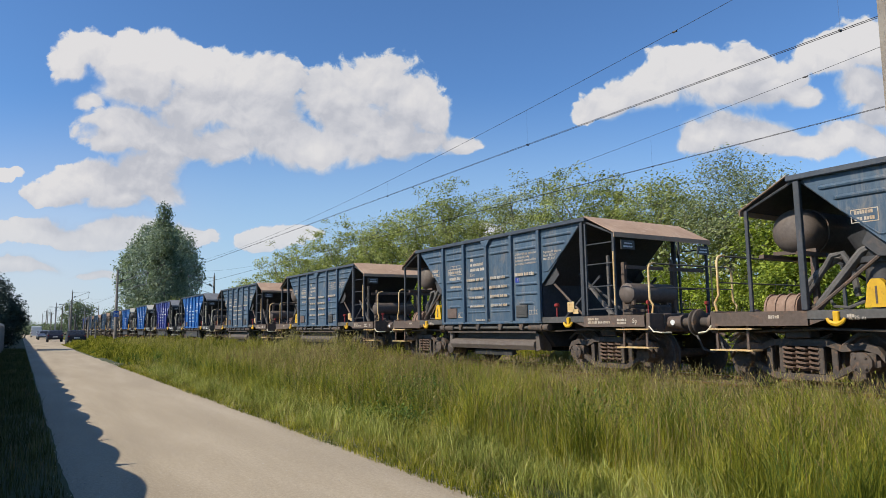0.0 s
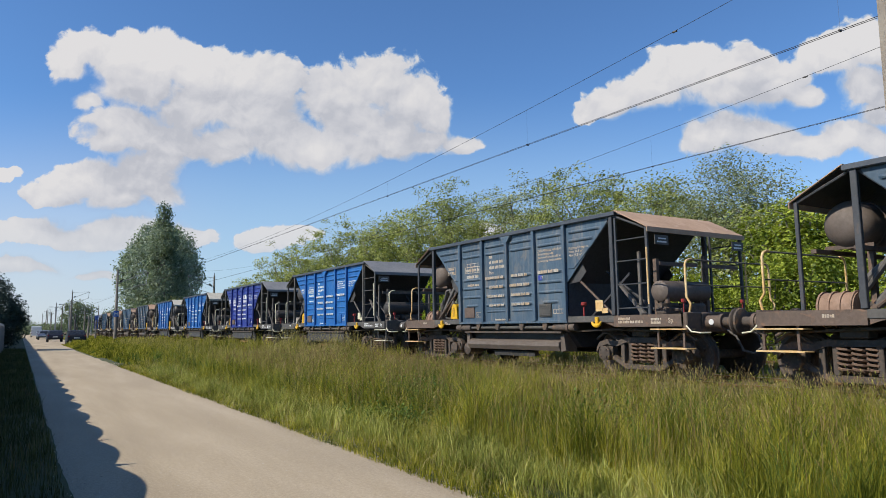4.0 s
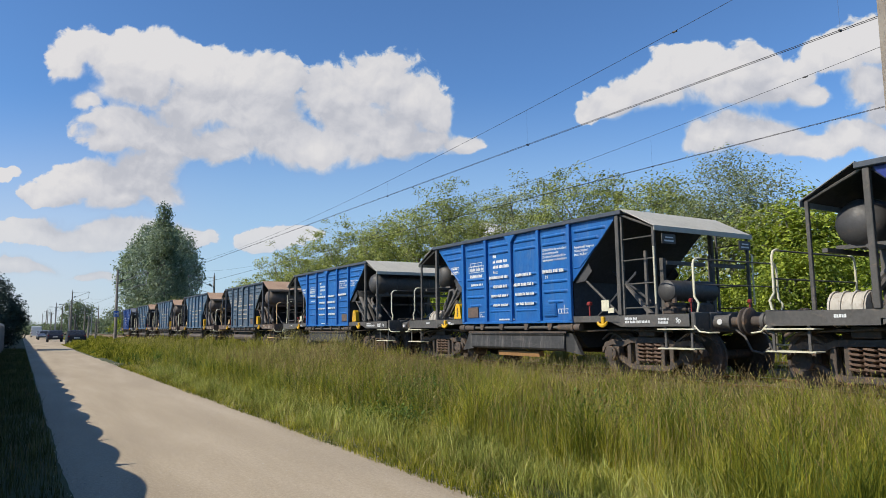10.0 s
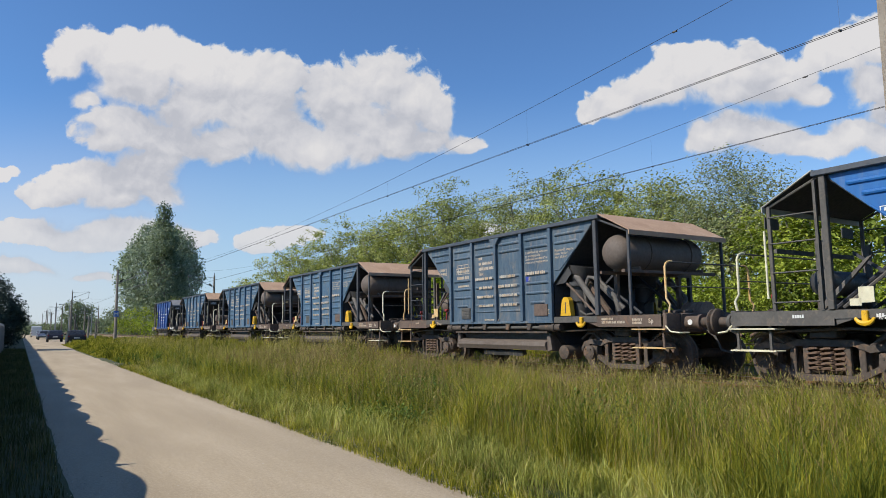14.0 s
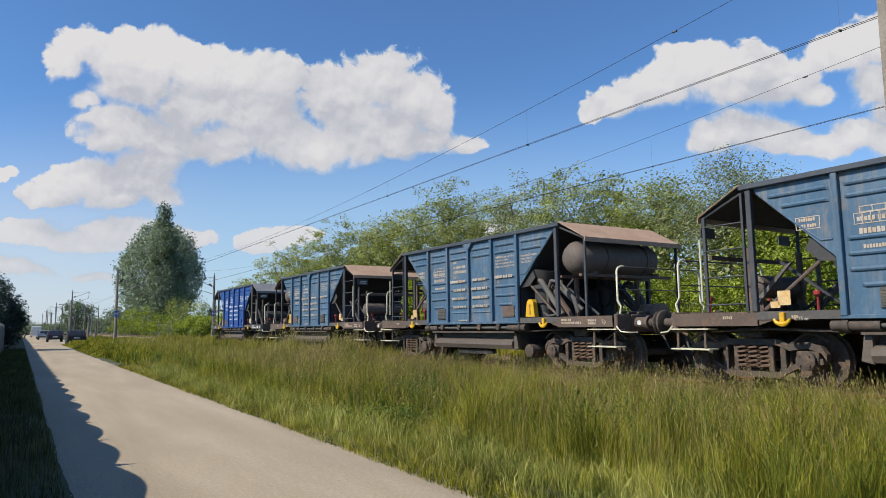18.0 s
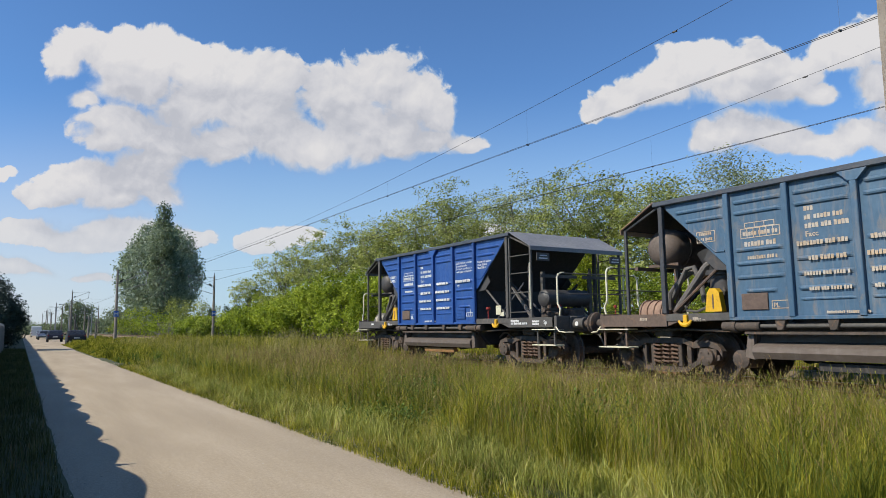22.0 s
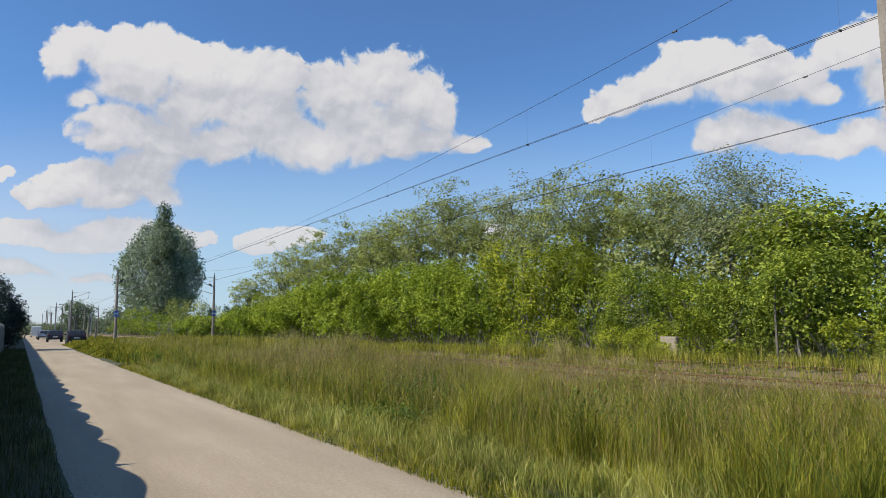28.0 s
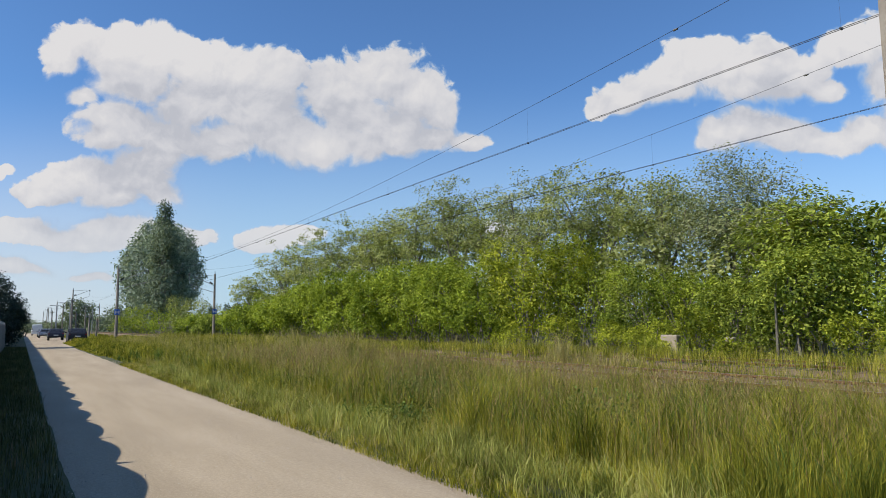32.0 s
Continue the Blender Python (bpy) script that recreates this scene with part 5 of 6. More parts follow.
def grass_patch(name, n, x0, x1, y0, y1, height, width, power=1.0, label="tall green meadow grass with pale tips", material=None, lean=0.4, edge=0.0):
    y = y0 + (y1 - y0) * rng.random(n) ** power
    x = rng.uniform(x0, x1, n)
    tall = height * (0.5 + 0.6 * field(x, y)) * rng.uniform(0.55, 1.1, n)
    if edge:
        tall *= np.clip((x - x0) / edge, 0.25, 1)
    tall = lower_by_track(x, y, tall)
    w = width * rng.uniform(0.6, 1.3, n) * (1 + np.clip(y - 8, 0, 60) / 30)
    pts, f = blades(n, x, y, ground_z(x) - 0.02, tall, w, lean)
    tagged(new(name, sheet(name, pts, f, material or GRASS)), label, "grass", kind="stuff")


def tussocks(n, per, x0, x1, y0, y1, height, width, power, label, material=None, lean=0.62, size=0.085, edge=1.2, low=0.3):
    """Clumps of upright blades that arch outwards from a common root, of unlike heights, with gaps between."""
    cy = y0 + (y1 - y0) * rng.random(n) ** power
    cx = rng.uniform(x0, x1, n)
    keep = noise_at(cx * 1.3, cy * 1.3) > rng.uniform(-0.6, 0.22, n)
    cx, cy = cx[keep], cy[keep]
    n = len(cx)
    tall = height * (low + (1.15 - low) * np.clip(0.5 + 1.0 * noise_at(cx * 1.1 + 9, cy * 1.1), 0, 1)) * rng.uniform(0.6, 1.2, n)
    tall *= np.clip(0.3 + 0.7 * (cx - x0) / edge, 0.3, 1)
    drift = np.repeat(rng.normal(0, 0.5, n), per)
    a = rng.uniform(0, 2 * np.pi, n * per)
    r = size * np.sqrt(rng.random(n * per)) * np.repeat(rng.uniform(0.6, 1.6, n), per)
    x, y = np.repeat(cx, per) + r * np.cos(a), np.repeat(cy, per) + r * np.sin(a)
    h = lower_by_track(x, y, np.repeat(tall, per) * rng.uniform(0.5, 1.08, n * per))
    w = width * rng.uniform(0.6, 1.3, n * per) * (1 + np.clip(y - 8, 0, 60) / 28)
    pts, f = blades(n * per, x, y, ground_z(x) - 0.02, h, w, lean, 0.45, a + drift)
    tagged(new("grass", sheet("grass", pts, f, material or GRASS)), label, "grass", kind="stuff")


def noise_at(x, y):
    return np.array([noise.noise((a, b, 1.7)) for a, b in zip(x, y)])


TALL = "tall green meadow grass in uneven clumps"
grass_patch("grass", 34000, 3.42, 4.7, 2.8, 30, 0.2, 0.004, 1.6, "short grass at the road edge", lean=0.8)
grass_patch("grass", 36000, 3.7, 9.6, 2.5, 30, 0.36, 0.0042, 1.4, "lower grass between the tall clumps", GRASS_LOW, lean=0.6, edge=0.9)
tussocks(6600, 21, 4.0, 9.4, 2.4, 20, 0.92, 0.0036, 1.35, TALL)
tussocks(1900, 20, 4.2, 9.4, 2.4, 22, 0.85, 0.0036, 1.3, "cool dark green grass clumps", GRASS_COOL, lean=0.55)
tussocks(1100, 18, 3.5, 4.8, 3.0, 26, 0.5, 0.004, 1.4, "arching pale grass clumps near the road edge", GRASS_PALE, lean=0.9, edge=0.4, low=0.6)
tussocks(1900, 16, 3.8, 9.4, 19, 48, 0.84, 0.0045, 1.2, TALL, edge=0.9)
tussocks(500, 16, 3.8, 9.4, 19, 48, 0.8, 0.0045, 1.2, "cool dark green grass clumps", GRASS_COOL, edge=0.9)
grass_patch("grass", 26000, 3.6, 9.5, 40, 78, 0.78, 0.009, 1.2, edge=0.9)
grass_patch("grass", 12000, 6.4, 9.5, 70, 140, 0.7, 0.008, 1.2, edge=0.5)
grass_patch("grass", 13000, 9.5, 13.0, 2, 60, 0.2, 0.004, 1.4, "short grass growing through the track bed")
grass_patch("grass", 9000, 8.7, 10.25, 18, 60, 0.98, 0.006, 1.2, lean=0.45)
grass_patch("grass", 34000, 13.2, 22, 3, 70, 0.5, 0.0055, 1.3)
grass_patch("grass", 12000, 18, 30, 8, 140, 0.6, 0.009, 1.2)
grass_patch("grass", 24000, -0.95, 0.42, 2.5, 60, 0.26, 0.004, 1.6, "low weeds with the fence shade put into their colour", WEED)


def stalks(n, x0, x1, y0, y1, h0, h1, power=1.3, material=None, label="pale dry grass stems with feathery seed heads", plume=0.14, m=6):
    """Thin stems, each with a drooping feathery seed head made of small spikes."""
    y = y0 + (y1 - y0) * rng.random(n) ** power
    x = rng.uniform(x0, x1, n)
    h = lower_by_track(x, y, rng.uniform(h0, h1, n) * (0.7 + 0.4 * field(x, y))) * rng.uniform(0.95, 1.25, n)
    way = rng.normal(0.9, 1.1, n)
    thick = 1 + np.clip(y - 8, 0, 60) / 25
    p1, f1 = blades(n, x, y, ground_z(x), h, 0.0017 * thick, 0.28, 0.4, way)
    pts = p1.reshape(n, 5, 3)
    tips, neck = pts[:, 4], (pts[:, 2] + pts[:, 3]) / 2
    u = np.tile(np.linspace(0.0, 1.0, m), n)[:, None]
    back = np.repeat((neck - tips) / (np.linalg.norm(neck - tips, axis=1, keepdims=True) + 1e-9), m, 0)
    at = np.repeat(tips, m, 0) + back * u * plume * np.repeat(rng.uniform(0.7, 1.3, n), m)[:, None]
    p2, f2 = blades(n * m, at[:, 0], at[:, 1], at[:, 2], rng.uniform(0.025, 0.05, n * m), 0.0028 * np.repeat(thick, m), 1.1, 0.5, np.repeat(way, m) + rng.normal(0, 1.0, n * m))
    tagged(new("seed_stalks", sheet("seed_stalks", np.concatenate([p1, p2]), np.concatenate([f1, f2 + len(p1)]), material or STALK)), label, "grass", kind="stuff")


stalks(2600, 4.6, 9.5, 3.5, 26, 0.55, 0.95, 1.2)
stalks(2400, 6.0, 9.6, 18, 60, 0.65, 1.0, 1.1)
stalks(420, 8.0, 9.6, 18, 27, 1.0, 1.35, 1.0, REED)
stalks(5200, 5.0, 9.7, 2.6, 22, 0.65, 1.05, 1.1, BROWN_HEAD, "brown grass stems with fine seed heads")
stalks(2600, 4.4, 9.2, 2.6, 18, 0.5, 0.95, 1.2, GREEN_HEAD, "green grass stems with nodding seed heads")
grass_patch("reeds", 900, 8.0, 9.7, 17.5, 27, 1.5, 0.0035, 1.0, "pale dry reed stems standing above the grass", REED, lean=0.3)
grass_patch("reeds", 140, 4.6, 9.0, 3.5, 18, 1.0, 0.0032, 1.0, "single pale dry stems leaning in the grass", REED, lean=0.5)
grass_patch("grass", 7000, 3.5, 4.6, 3, 30, 0.26, 0.003, 1.6, "dry straw-coloured blades at the road edge", REED, lean=1.2)
grass_patch("grass", 12000, 4.0, 9.4, 3.2, 30, 0.6, 0.0026, 1.4, "bent dry blades tangled in the meadow grass", STALK, lean=1.2)
tussocks(520, 16, 13.0, 15.4, 4, 30, 0.55, 0.0045, 1.0, "tall grass between the two tracks", edge=0.1)
tussocks(320, 14, 15.2, 17.2, 5, 30, 0.42, 0.0045, 1.0, "tall grass growing over the far track", edge=0.1)
tussocks(260, 16, 16.9, 19.0, 7, 24, 0.62, 0.0045, 1.0, "tall grass along the foot of the thicket", GRASS_PALE, edge=0.1)
tussocks(60, 26, 13.3, 14.6, 12.6, 16.2, 1.0, 0.005, 1.0, "tall dry grass clump between the two tracks", REED, edge=0.1)
stalks(2000, 13.2, 21, 5, 60, 0.4, 0.8, m=4)


def leaves(c, size, lift, out=None):
    """Leaves at the places c: folded diamonds of four points, two triangles each, turned to the light and outwards."""
    n = len(c)
    nr = rng.normal(0, 0.62, (n, 3)) + np.array([0, 0, lift])
    if out is not None:
        nr += out * 0.75
    d = np.cross(nr, rng.normal(0, 1, (n, 3)))
    d /= np.linalg.norm(d, axis=1, keepdims=True) + 1e-9
    s = np.cross(d, nr)
    s /= np.linalg.norm(s, axis=1, keepdims=True) + 1e-9
    nn = np.cross(s, d)
    k = size * rng.uniform(0.6, 1.35, n)[:, None]
    p = np.stack([c - d * k * 0.5, c + s * k * 0.32 + nn * k * 0.07, c + d * k * 0.55 - np.array([0, 0, 0.12]) * k, c - s * k * 0.32 + nn * k * 0.07], 1)
    f = np.array([(0, 1, 2), (0, 2, 3)])[None] + (np.arange(n) * 4)[:, None, None]
    return p.reshape(-1, 3), f.reshape(-1, 3)


def tree(name, x, y, base, top, reach, trunk_r, leaf, size, sprays, per, label, category="tree", flat=0.45, spray=0.36, lift=0.9, inner=0.0, bark=None):
    """A trunk that forks at base; twigs grow from bough to bough towards sprays of leaves that fill an uneven, domed crown."""
    t = tagged(new(name), label, category)
    t.location = (x, y, float(ground_z(x)))
    high = top - base
    mid = np.array([0, 0, base + 0.42 * high])
    d = rng.normal(0, 1, (sprays, 3))
    d[:, 2] = np.where(rng.random(sprays) < 0.6, np.abs(d[:, 2]), d[:, 2])
    d /= np.linalg.norm(d, axis=1, keepdims=True)
    bulge = np.array([1 + 0.42 * noise.noise(Vector(q) * 1.9 + Vector((x, y, 0))) + 0.22 * noise.noise(Vector(q) * 4.5 + Vector((y, x, 3))) for q in d])
    r = (inner + (1 - inner) * rng.random(sprays) ** 0.42) * bulge
    ends = mid + d * r[:, None] * np.array([reach, reach, 0.56 * high])
    ends = ends[ends[:, 2] > base * 0.7]
    ends = ends[np.argsort(np.linalg.norm(ends - np.array([0, 0, base]), axis=1))]
    wood = Geo()
    wander = rng.normal(0, 0.3, 2) * trunk_r * 2
    trunk = [np.array([0, 0, -0.2]), np.array([wander[0], wander[1], base * 0.5]), np.array([0, 0, base])]
    wood.tube(trunk, [trunk_r * 1.25, trunk_r, trunk_r * 0.85], 8)
    joints, thick = [trunk[2]], [trunk_r * 0.8]
    for k in range(6):
        a = 2 * math.pi * k / 6 + rng.normal(0, 0.3)
        out, up = reach * rng.uniform(0.3, 0.6), base + high * rng.uniform(0.5, 0.8)
        pts = [np.array([math.cos(a) * out * u ** 1.4, math.sin(a) * out * u ** 1.4, base + (up - base) * u]) + rng.normal(0, 0.07, 3) * reach * u * (1.2 - u) for u in (0, 0.25, 0.5, 0.75, 1)]
        pts[0] = trunk[1] + (trunk[2] - trunk[1]) * rng.uniform(0.4, 1.0)
        rr = [trunk_r * 0.62 * (1 - 0.72 * u) for u in (0, 0.25, 0.5, 0.75, 1)]
        wood.tube(pts, rr, 5, False)
        joints += pts[1:]
        thick += rr[1:]
    for e in ends:
        jp = np.array(joints)
        gap = np.linalg.norm(jp - e, axis=1) + np.where(jp[:, 2] > e[2] + 0.1, 1.5, 0)
        k = int(np.argmin(gap))
        j, r0 = joints[k], max(thick[k] * 0.72, 0.012)
        m = (j + e) / 2 + rng.normal(0, 0.09, 3) * np.linalg.norm(e - j) + np.array([0, 0, 0.08 * np.linalg.norm(e - j)])
        wood.tube([j, m, e], [r0, r0 * 0.75, max(r0 * 0.45, 0.008)], 4 if r0 > 0.03 else 3, False)
        joints += [m, e]
        thick += [r0 * 0.75, r0 * 0.5]
    part("trunk", wood, bark or BARK, t)
    n = len(ends)
    who = np.repeat(np.arange(n), per)
    c = ends[who] + np.clip(rng.normal(0, 1, (n * per, 3)), -1.7, 1.7) * spray * np.repeat(rng.uniform(0.6, 1.3, n), per)[:, None] * np.array([1, 1, flat])
    out = (c - mid) / (np.linalg.norm(c - mid, axis=1, keepdims=True) + 1e-9)
    pts, f = leaves(c, size, lift, out)
    crown = part("crown", sheet("crown", pts, f, leaf), None, t)
    crown["kind"] = "stuff"
    return t


def lumpy(cx, cy, cz, rx, ry, rz, n, shrink=0.5):
    """One main ellipsoid and n smaller ones round it."""
    out = [(cx, cy, cz, rx * 0.85, ry * 0.85, rz * 0.85)]
    for k in range(n):
        a, b = rng.uniform(0, 2 * np.pi), rng.uniform(-0.7, 1.0)
        s = rng.uniform(0.7, 1.2) * shrink
        out.append((cx + math.cos(a) * rx * 0.66, cy + math.sin(a) * ry * 0.66, cz + b * rz * 0.6, rx * s, ry * s, rz * s * 0.9))
    return out


def bush(name, x, y, lumps, leaf, size, shoots, per, label, category="shrub", stem_r=0.04, shoot=0.6, fuzz=0.1, lift=0.8, stems=5, bark=None):
    """Many stems that fan out; leafy shoots cover the outer part of the lumps and stick out unevenly."""
    t = tagged(new(name), label, category)
    t.location = (x, y, float(ground_z(x)))
    L = np.array(lumps)
    area = (L[:, 3] * L[:, 4] + L[:, 4] * L[:, 5] + L[:, 3] * L[:, 5])
    which = rng.choice(len(L), shoots, p=area / area.sum())
    d = rng.normal(0, 1, (shoots, 3))
    d /= np.linalg.norm(d, axis=1, keepdims=True)
    c = L[which, :3] + d * (rng.random(shoots) ** 0.25)[:, None] * L[which, 3:6]
    deep = np.min([np.linalg.norm((c - l[:3]) / l[3:6], axis=1) for l in L], axis=0)
    keep = (c[:, 2] > 0.1) & (deep > 0.62)
    c, d = c[keep], d[keep]
    n = len(c)
    wood = Geo()
    peak = L[:, 2].max() + 0.3 * L[:, 5].max()
    for k in rng.choice(n, min(n, stems * 5), replace=False):
        root = np.array([*rng.normal(0, 0.25 * L[0, 3], 2), -0.15]) if stems > 1 else np.array([0, 0, -0.15])
        bend = (root + c[k]) / 2 + np.array([0, 0, 0.2 * np.linalg.norm(c[k] - root)]) + rng.normal(0, 0.12, 3)
        wood.tube([root, bend, c[k]], [stem_r, stem_r * 0.6, stem_r * 0.2], 4, False)
    if stems == 1:
        wood.tube([(0, 0, -0.2), (0.1, 0.1, peak * 0.45), (0, 0, peak)], [stem_r * 4, stem_r * 2.6, stem_r * 0.5], 7)
    part("trunk", wood, bark or BARK, t)
    way = d * 0.6 + rng.normal(0, 0.55, (n, 3)) + np.array([0, 0, 0.25])
    way /= np.linalg.norm(way, axis=1, keepdims=True)
    who = np.repeat(np.arange(n), per)
    u = rng.uniform(-0.5, 0.5, n * per) * np.repeat(rng.uniform(0.5, 1.4, n), per)
    pos = c[who] + way[who] * (u * shoot)[:, None] + np.clip(rng.normal(0, 1, (n * per, 3)), -1.6, 1.6) * fuzz
    pos[:, 2] = np.maximum(pos[:, 2], 0.05)
    pts, f = leaves(pos, size, lift, d[who])
    crown = part("crown", sheet("crown", pts, f, leaf), None, t)
    crown["kind"] = "stuff"
    return t


AIRY = "tall airy tree with thin grey-green leaves and visible limbs"
SHRUB = "dense bright yellow-green shrub beside the railway"


def plant():
    # airy trees behind: place along the line, height, reach of the crown
    for y, top, reach, sprays, leaf in ((92, 8.2, 3.0, 120, LEAF_OLIVE), (77, 11.6, 4.4, 210, LEAF_OLIVE), (68, 11.2, 4.2, 220, LEAF_OLIVE), (59, 12.4, 4.6, 270, LEAF_OLIVE), (52, 11.0, 3.6, 220, LEAF_OLIVE), (46.5, 12.0, 3.8, 260, LEAF_OLIVE), (40.6, 12.2, 4.0, 280, LEAF_OLIVE), (36.0, 10.2, 3.0, 200, LEAF_OLIVE), (32.0, 10.8, 2.6, 170, LEAF_GREY), (26.4, 10.3, 4.0, 330, LEAF_OLIVE), (21.6, 9.0, 2.9, 260, LEAF_OLIVE)):
        tree("tree", 27, y, 3.0, top, reach, 0.2, leaf, 0.115 + 0.0013 * y, sprays, 46 if y < 60 else 36, AIRY, spray=0.34, flat=0.55)
    # denser olive tree, finer in leaf
    tree("tree", 26.4, 17.2, 2.2, 8.2, 2.9, 0.2, LEAF_GREY, 0.115, 640, 38, "dense grey-olive tree with fine leaves behind the shrubs", flat=0.7)
    # broad-leaved trees
    tree("tree", 23.5, 12.9, 1.3, 6.0, 2.4, 0.17, LEAF_BROAD, 0.165, 320, 34, "leafy tree with large bright green leaves", lift=1.4, spray=0.34)
    bush("tree", 20.9, 11.5, lumpy(0, 0, 1.9, 1.8, 1.75, 1.9, 7, 0.45), LEAF_BROAD, 0.12, 1000, 18, "low leafy tree with large green leaves", "tree", 0.06, 0.45, 0.11, 1.3)
    bush("tree", 21.6, 8.4, lumpy(0, 0, 1.5, 1.5, 1.6, 1.5, 6, 0.45), LEAF_LIME, 0.1, 600, 16, "low leafy tree with bright green leaves", "tree", 0.06, 0.45, 0.1, 1.2)
    tree("tree", 27, 12.4, 0.9, 5.8, 0.7, 0.07, LEAF_GREY, 0.09, 90, 22, "slender young tree with a pointed top", spray=0.2)
    tree("tree", 27, 10.7, 1.2, 4.9, 1.6, 0.1, LEAF_GREY, 0.1, 150, 28, "pale grey-green young tree")
    # shrubs in front
    for x, y, z, r in ((22, 70, 4.2, 3.0), (22, 64, 4.8, 3.2), (22, 58, 5.6, 3.2), (22, 52.5, 5.9, 3.0), (22, 47, 6.4, 3.0), (22, 42, 6.0, 2.7), (22, 37.6, 5.9, 2.5), (22, 33.4, 5.7, 2.4), (22, 29.6, 5.5, 2.3), (21.8, 25.6, 6.2, 2.3)):
        far = math.hypot(x, y)
        bush("shrub", x, y, lumpy(0, 0, z * 0.48, r * 1.1, r * 1.35, z * 0.48, 12, 0.38), LEAF_LIME if y > 26 or y < 24 else LEAF_SPRING, 0.06 + 0.0023 * far, 1250, 17 if far < 55 else 12, SHRUB, shoot=0.55, fuzz=0.16)
    for x, y, z, r, leaf in ((22.6, 22.4, 4.6, 1.9, LEAF_LIME), (23, 19.6, 4.2, 1.8, LEAF_BROAD), (22.6, 17.0, 3.7, 1.7, LEAF_LIME), (22.4, 14.7, 3.3, 1.5, LEAF_BROAD)):
        bush("shrub", x, y, lumpy(0, 0, z * 0.48, r * 1.05, r * 1.25, z * 0.48, 10, 0.38), leaf, 0.1, 820, 17, "dense green shrub in front of taller trees", shoot=0.6)
    for x, y, z, r in ((20, 21.5, 1.7, 1.1), (22.8, 24.0, 3.6, 1.3), (19.6, 18.4, 1.4, 0.9), (20.0, 16.6, 1.6, 0.8), (18.6, 13.75, 1.9, 0.6), (17.9, 15.0, 0.7, 0.5), (18.0, 12.2, 0.75, 0.5), (18.6, 16.2, 1.2, 0.6), (19.6, 9.3, 1.5, 0.9), (19.4, 24.5, 1.2, 0.9)):
        bush("shrub", x, y, lumpy(0, 0, z * 0.5, r, r, z * 0.5, 5, 0.45), LEAF_SPRING, 0.085, 230, 16, "low young shrub at the edge of the thicket", stem_r=0.02, shoot=0.45, fuzz=0.08, stems=3)
    # undergrowth that closes the thicket behind
    for k in range(13):
        y = 11 + 5.6 * k
        bush("shrub", 25.4, y, lumpy(0, 0, 2.9, 1.9, 3.6, 2.9, 6), LEAF_BROAD if k % 3 == 0 else LEAF_OLIVE, 0.21, 560, 13, "shaded undergrowth between the tree trunks", shoot=0.8, fuzz=0.2)
    # farther bushes to the end of the thicket
    for x, y, z, r, leaf in ((23, 77, 3.9, 3.0, LEAF_LIME), (24, 86, 3.7, 3.4, LEAF_LIME), (24, 96, 3.4, 4.0, LEAF_BROAD), (23.4, 110, 6.4, 4.2, LEAF_OLIVE), (21.4, 100, 3.4, 3.0, LEAF_LIME), (21, 117, 4.6, 4.6, LEAF_LIME), (20, 130, 5.4, 5.6, LEAF_LIME), (19.5, 146, 4.2, 5.0, LEAF_BROAD)):
        bush("shrub", x, y, lumpy(0, 0, z * 0.5, r, r, z * 0.5, 7, 0.45), leaf, 0.24, 560, 10, "rounded bush beyond the mast", shoot=0.9, fuzz=0.2)
    # the big silver poplar and the dark column of another behind its crown
    bush("poplar_tree", 22.5, 138, [(0, 0, 11.0, 7.8, 9.8, 8.8), (-1.0, 7, 12.5, 5.0, 5.8, 6.6), (1.0, -6, 15.0, 4.4, 5.0, 5.6), (0, -10.5, 11.0, 4.0, 4.6, 5.0), (0, 2, 18.0, 4.4, 5.6, 4.6), (0, 10, 8.5, 4.0, 5.0, 5.0), (0, -6, 7, 4, 4.4, 5)], LEAF_POPLAR, 0.46, 3200, 18, "big silver-green poplar tree with an uneven crown", "tree", 0.22, 1.6, 0.42, 0.5, 1)
    bush("poplar_tree", 20.6, 124, [(0, 0, 21.0, 1.1, 1.2, 2.6), (0, 0, 17.0, 1.9, 2.2, 3.8), (0.2, 0.4, 12.5, 2.2, 2.6, 4.4), (0, -1.5, 8.0, 2.4, 3.2, 4.6), (0.3, -3.0, 16.5, 1.6, 2.0, 2.2)], LEAF_POPLAR_DARK, 0.36, 1000, 16, "dark narrow poplar with a pointed top", "tree", 0.16, 1.3, 0.3, 0.5, 1)
    # conifer behind the fence
    bush("conifer_tree", -1.95, 60, [(0, 0, 1.7, 2.5, 2.5, 1.6), (0, 0, 3.0, 2.3, 2.3, 1.5), (0, 0, 4.3, 1.5, 1.5, 1.3), (0.2, 0, 2.4, 2.1, 2.1, 1.4)], LEAF_CONIFER, 0.14, 1300, 26, "dark conifer leaning over the concrete fence", "tree", 0.07, 0.6, 0.14, 0.3, 1)
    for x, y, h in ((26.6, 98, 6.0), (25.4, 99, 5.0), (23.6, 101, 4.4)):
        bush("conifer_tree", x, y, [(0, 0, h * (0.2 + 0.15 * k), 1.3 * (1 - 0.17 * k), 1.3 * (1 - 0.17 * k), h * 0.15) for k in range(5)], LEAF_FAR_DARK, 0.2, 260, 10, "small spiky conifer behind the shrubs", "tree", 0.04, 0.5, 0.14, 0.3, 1)
